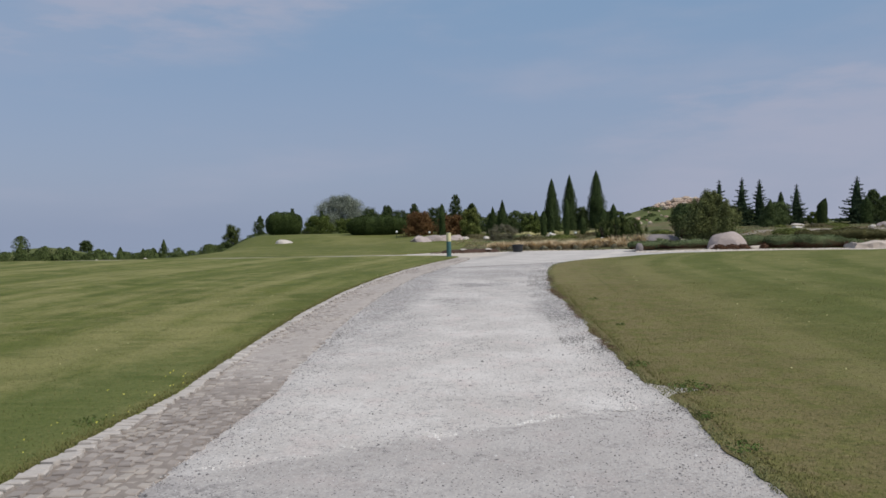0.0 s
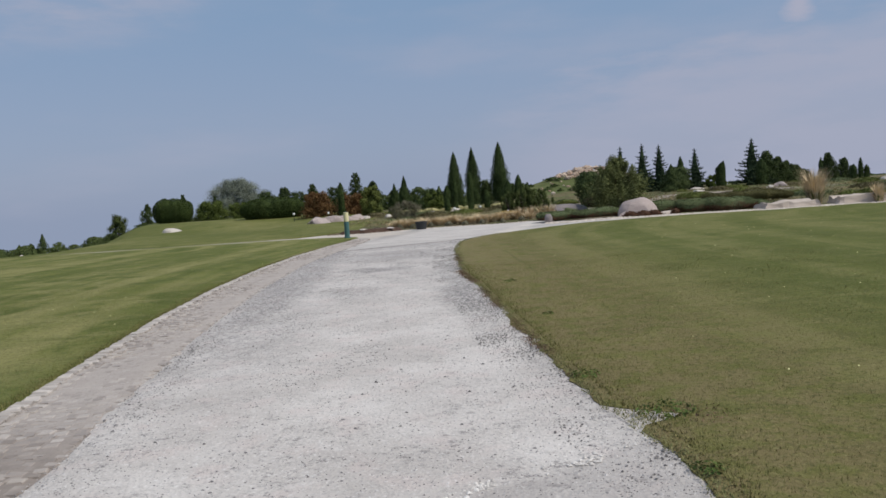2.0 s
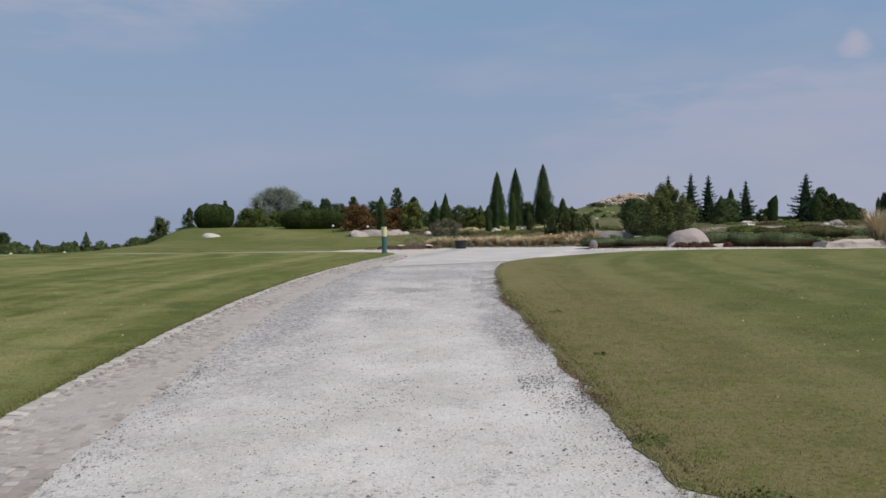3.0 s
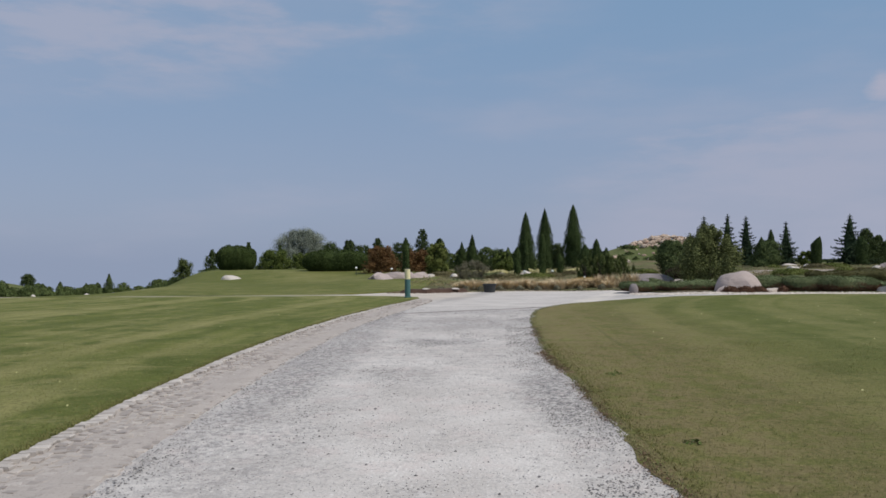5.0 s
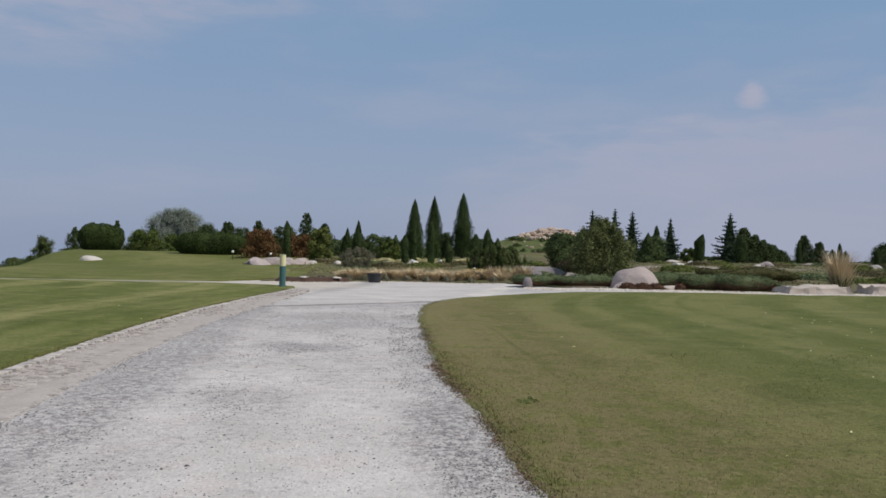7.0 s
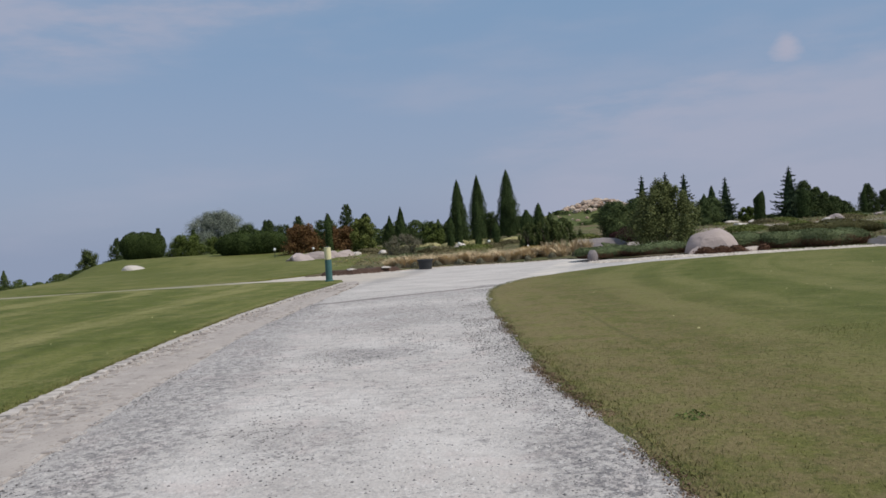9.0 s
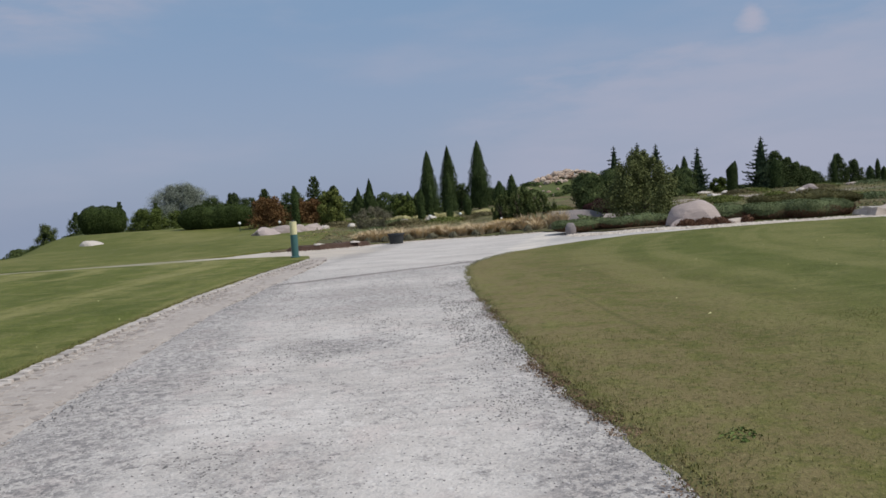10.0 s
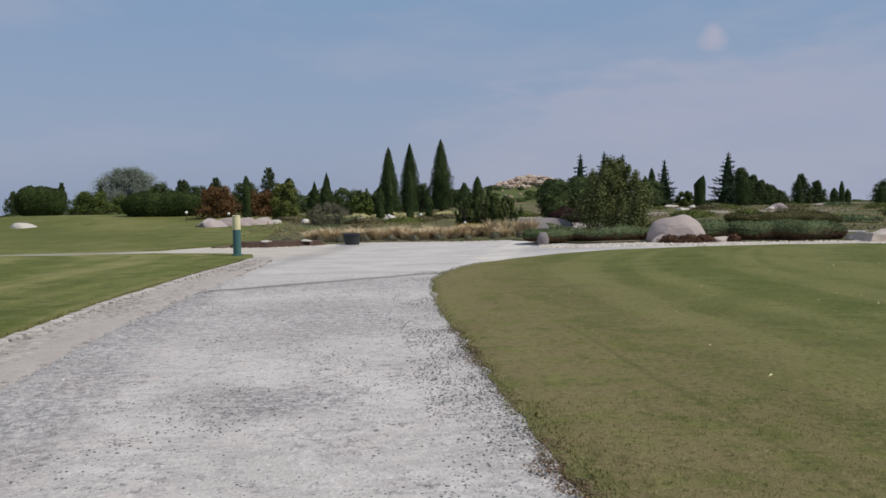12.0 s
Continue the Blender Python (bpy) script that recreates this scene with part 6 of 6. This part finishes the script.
shapes = [sett_shape(700 + i) for i in range(8)]
sett_meshes = [make_mesh("sett", v, f, M_SETT) for v, f in shapes]
kerb_meshes = [make_mesh("sett", v, f, M_KERB) for v, f in shapes]
rng = np.random.default_rng(51)
far_setts, kerb_setts, made, y0 = [], [], 0, 2.6
while y0 < 33.6:
    pitch = 0.100 * rng.uniform(0.88, 1.12)
    wid = float(np.interp(y0, [-10, 28, 34.4], [0.95, 0.9, 0.45]))
    x0, col = 0.0, 0
    while x0 < wid - 0.04:
        w = (0.15 if col == 0 else 0.100) * rng.uniform(0.75, 1.25)
        sx, sy0 = float(west_edge(y0)) + x0 + w / 2, y0 + rng.normal(0, 0.008) + (0.05 if col % 2 else 0)
        drop = float(np.interp(x0 / wid, [0, 0.2, 0.45, 0.7, 1], [0.018, 0.028, 0.034, 0.033, 0.03]))
        buried = noise.noise(Vector((sx * 1.4, sy0 * 0.45, 3))) * 0.018 + (0.008 if y0 > 8.5 and col > 1 else 0.002)
        sz = land1(sx, sy0) - drop + (0.014 if col == 0 else 0.0) - max(0, buried) - 0.013 * max(0.0, x0 / wid - 0.62) / 0.38 * (1 + noise.noise(Vector((sx * 3, sy0 * 2, 9)))) + rng.uniform(-0.005, 0.003)
        m4 = pose(sx, sy0, sz, rng.uniform(-3.5, 3.5), rng.uniform(-3.5, 3.5), rng.uniform(-12, 12) + math.degrees(math.atan2(float(west_edge(y0) - west_edge(y0 + 0.5)), 0.5))) @ Matrix.Diagonal((w * rng.uniform(0.80, 0.95), pitch * rng.uniform(0.72, 0.94), 1, 1))
        k = int(rng.integers(0, 8))
        if 4.4 < y0 < 8.4 and made < 300:
            ob = part("sett", (kerb_meshes if col == 0 else sett_meshes)[k], gutter)
            ob.matrix_world = m4
            made += 1
        else:
            v, f = shapes[k]
            (kerb_setts if col == 0 else far_setts).append((v @ np.array(m4.to_3x3()).T + np.array(m4.translation), f))
        x0 += w + 0.012
        col += 1
    y0 += pitch
for name, label, pieces, mat in (("setts", "rows of worn stone setts", far_setts, M_SETT_FAR), ("kerb_setts", "pale outer row of larger setts", kerb_setts, M_KERB)):
    vs, fs, k = [], [], 0
    for v, f in pieces:
        vs.append(v)
        fs += [[q + k for q in face] for face in f]
        k += len(v)
    tagged(part(name, make_mesh(name, np.concatenate(vs), fs, mat), gutter), label, kind="stuff")
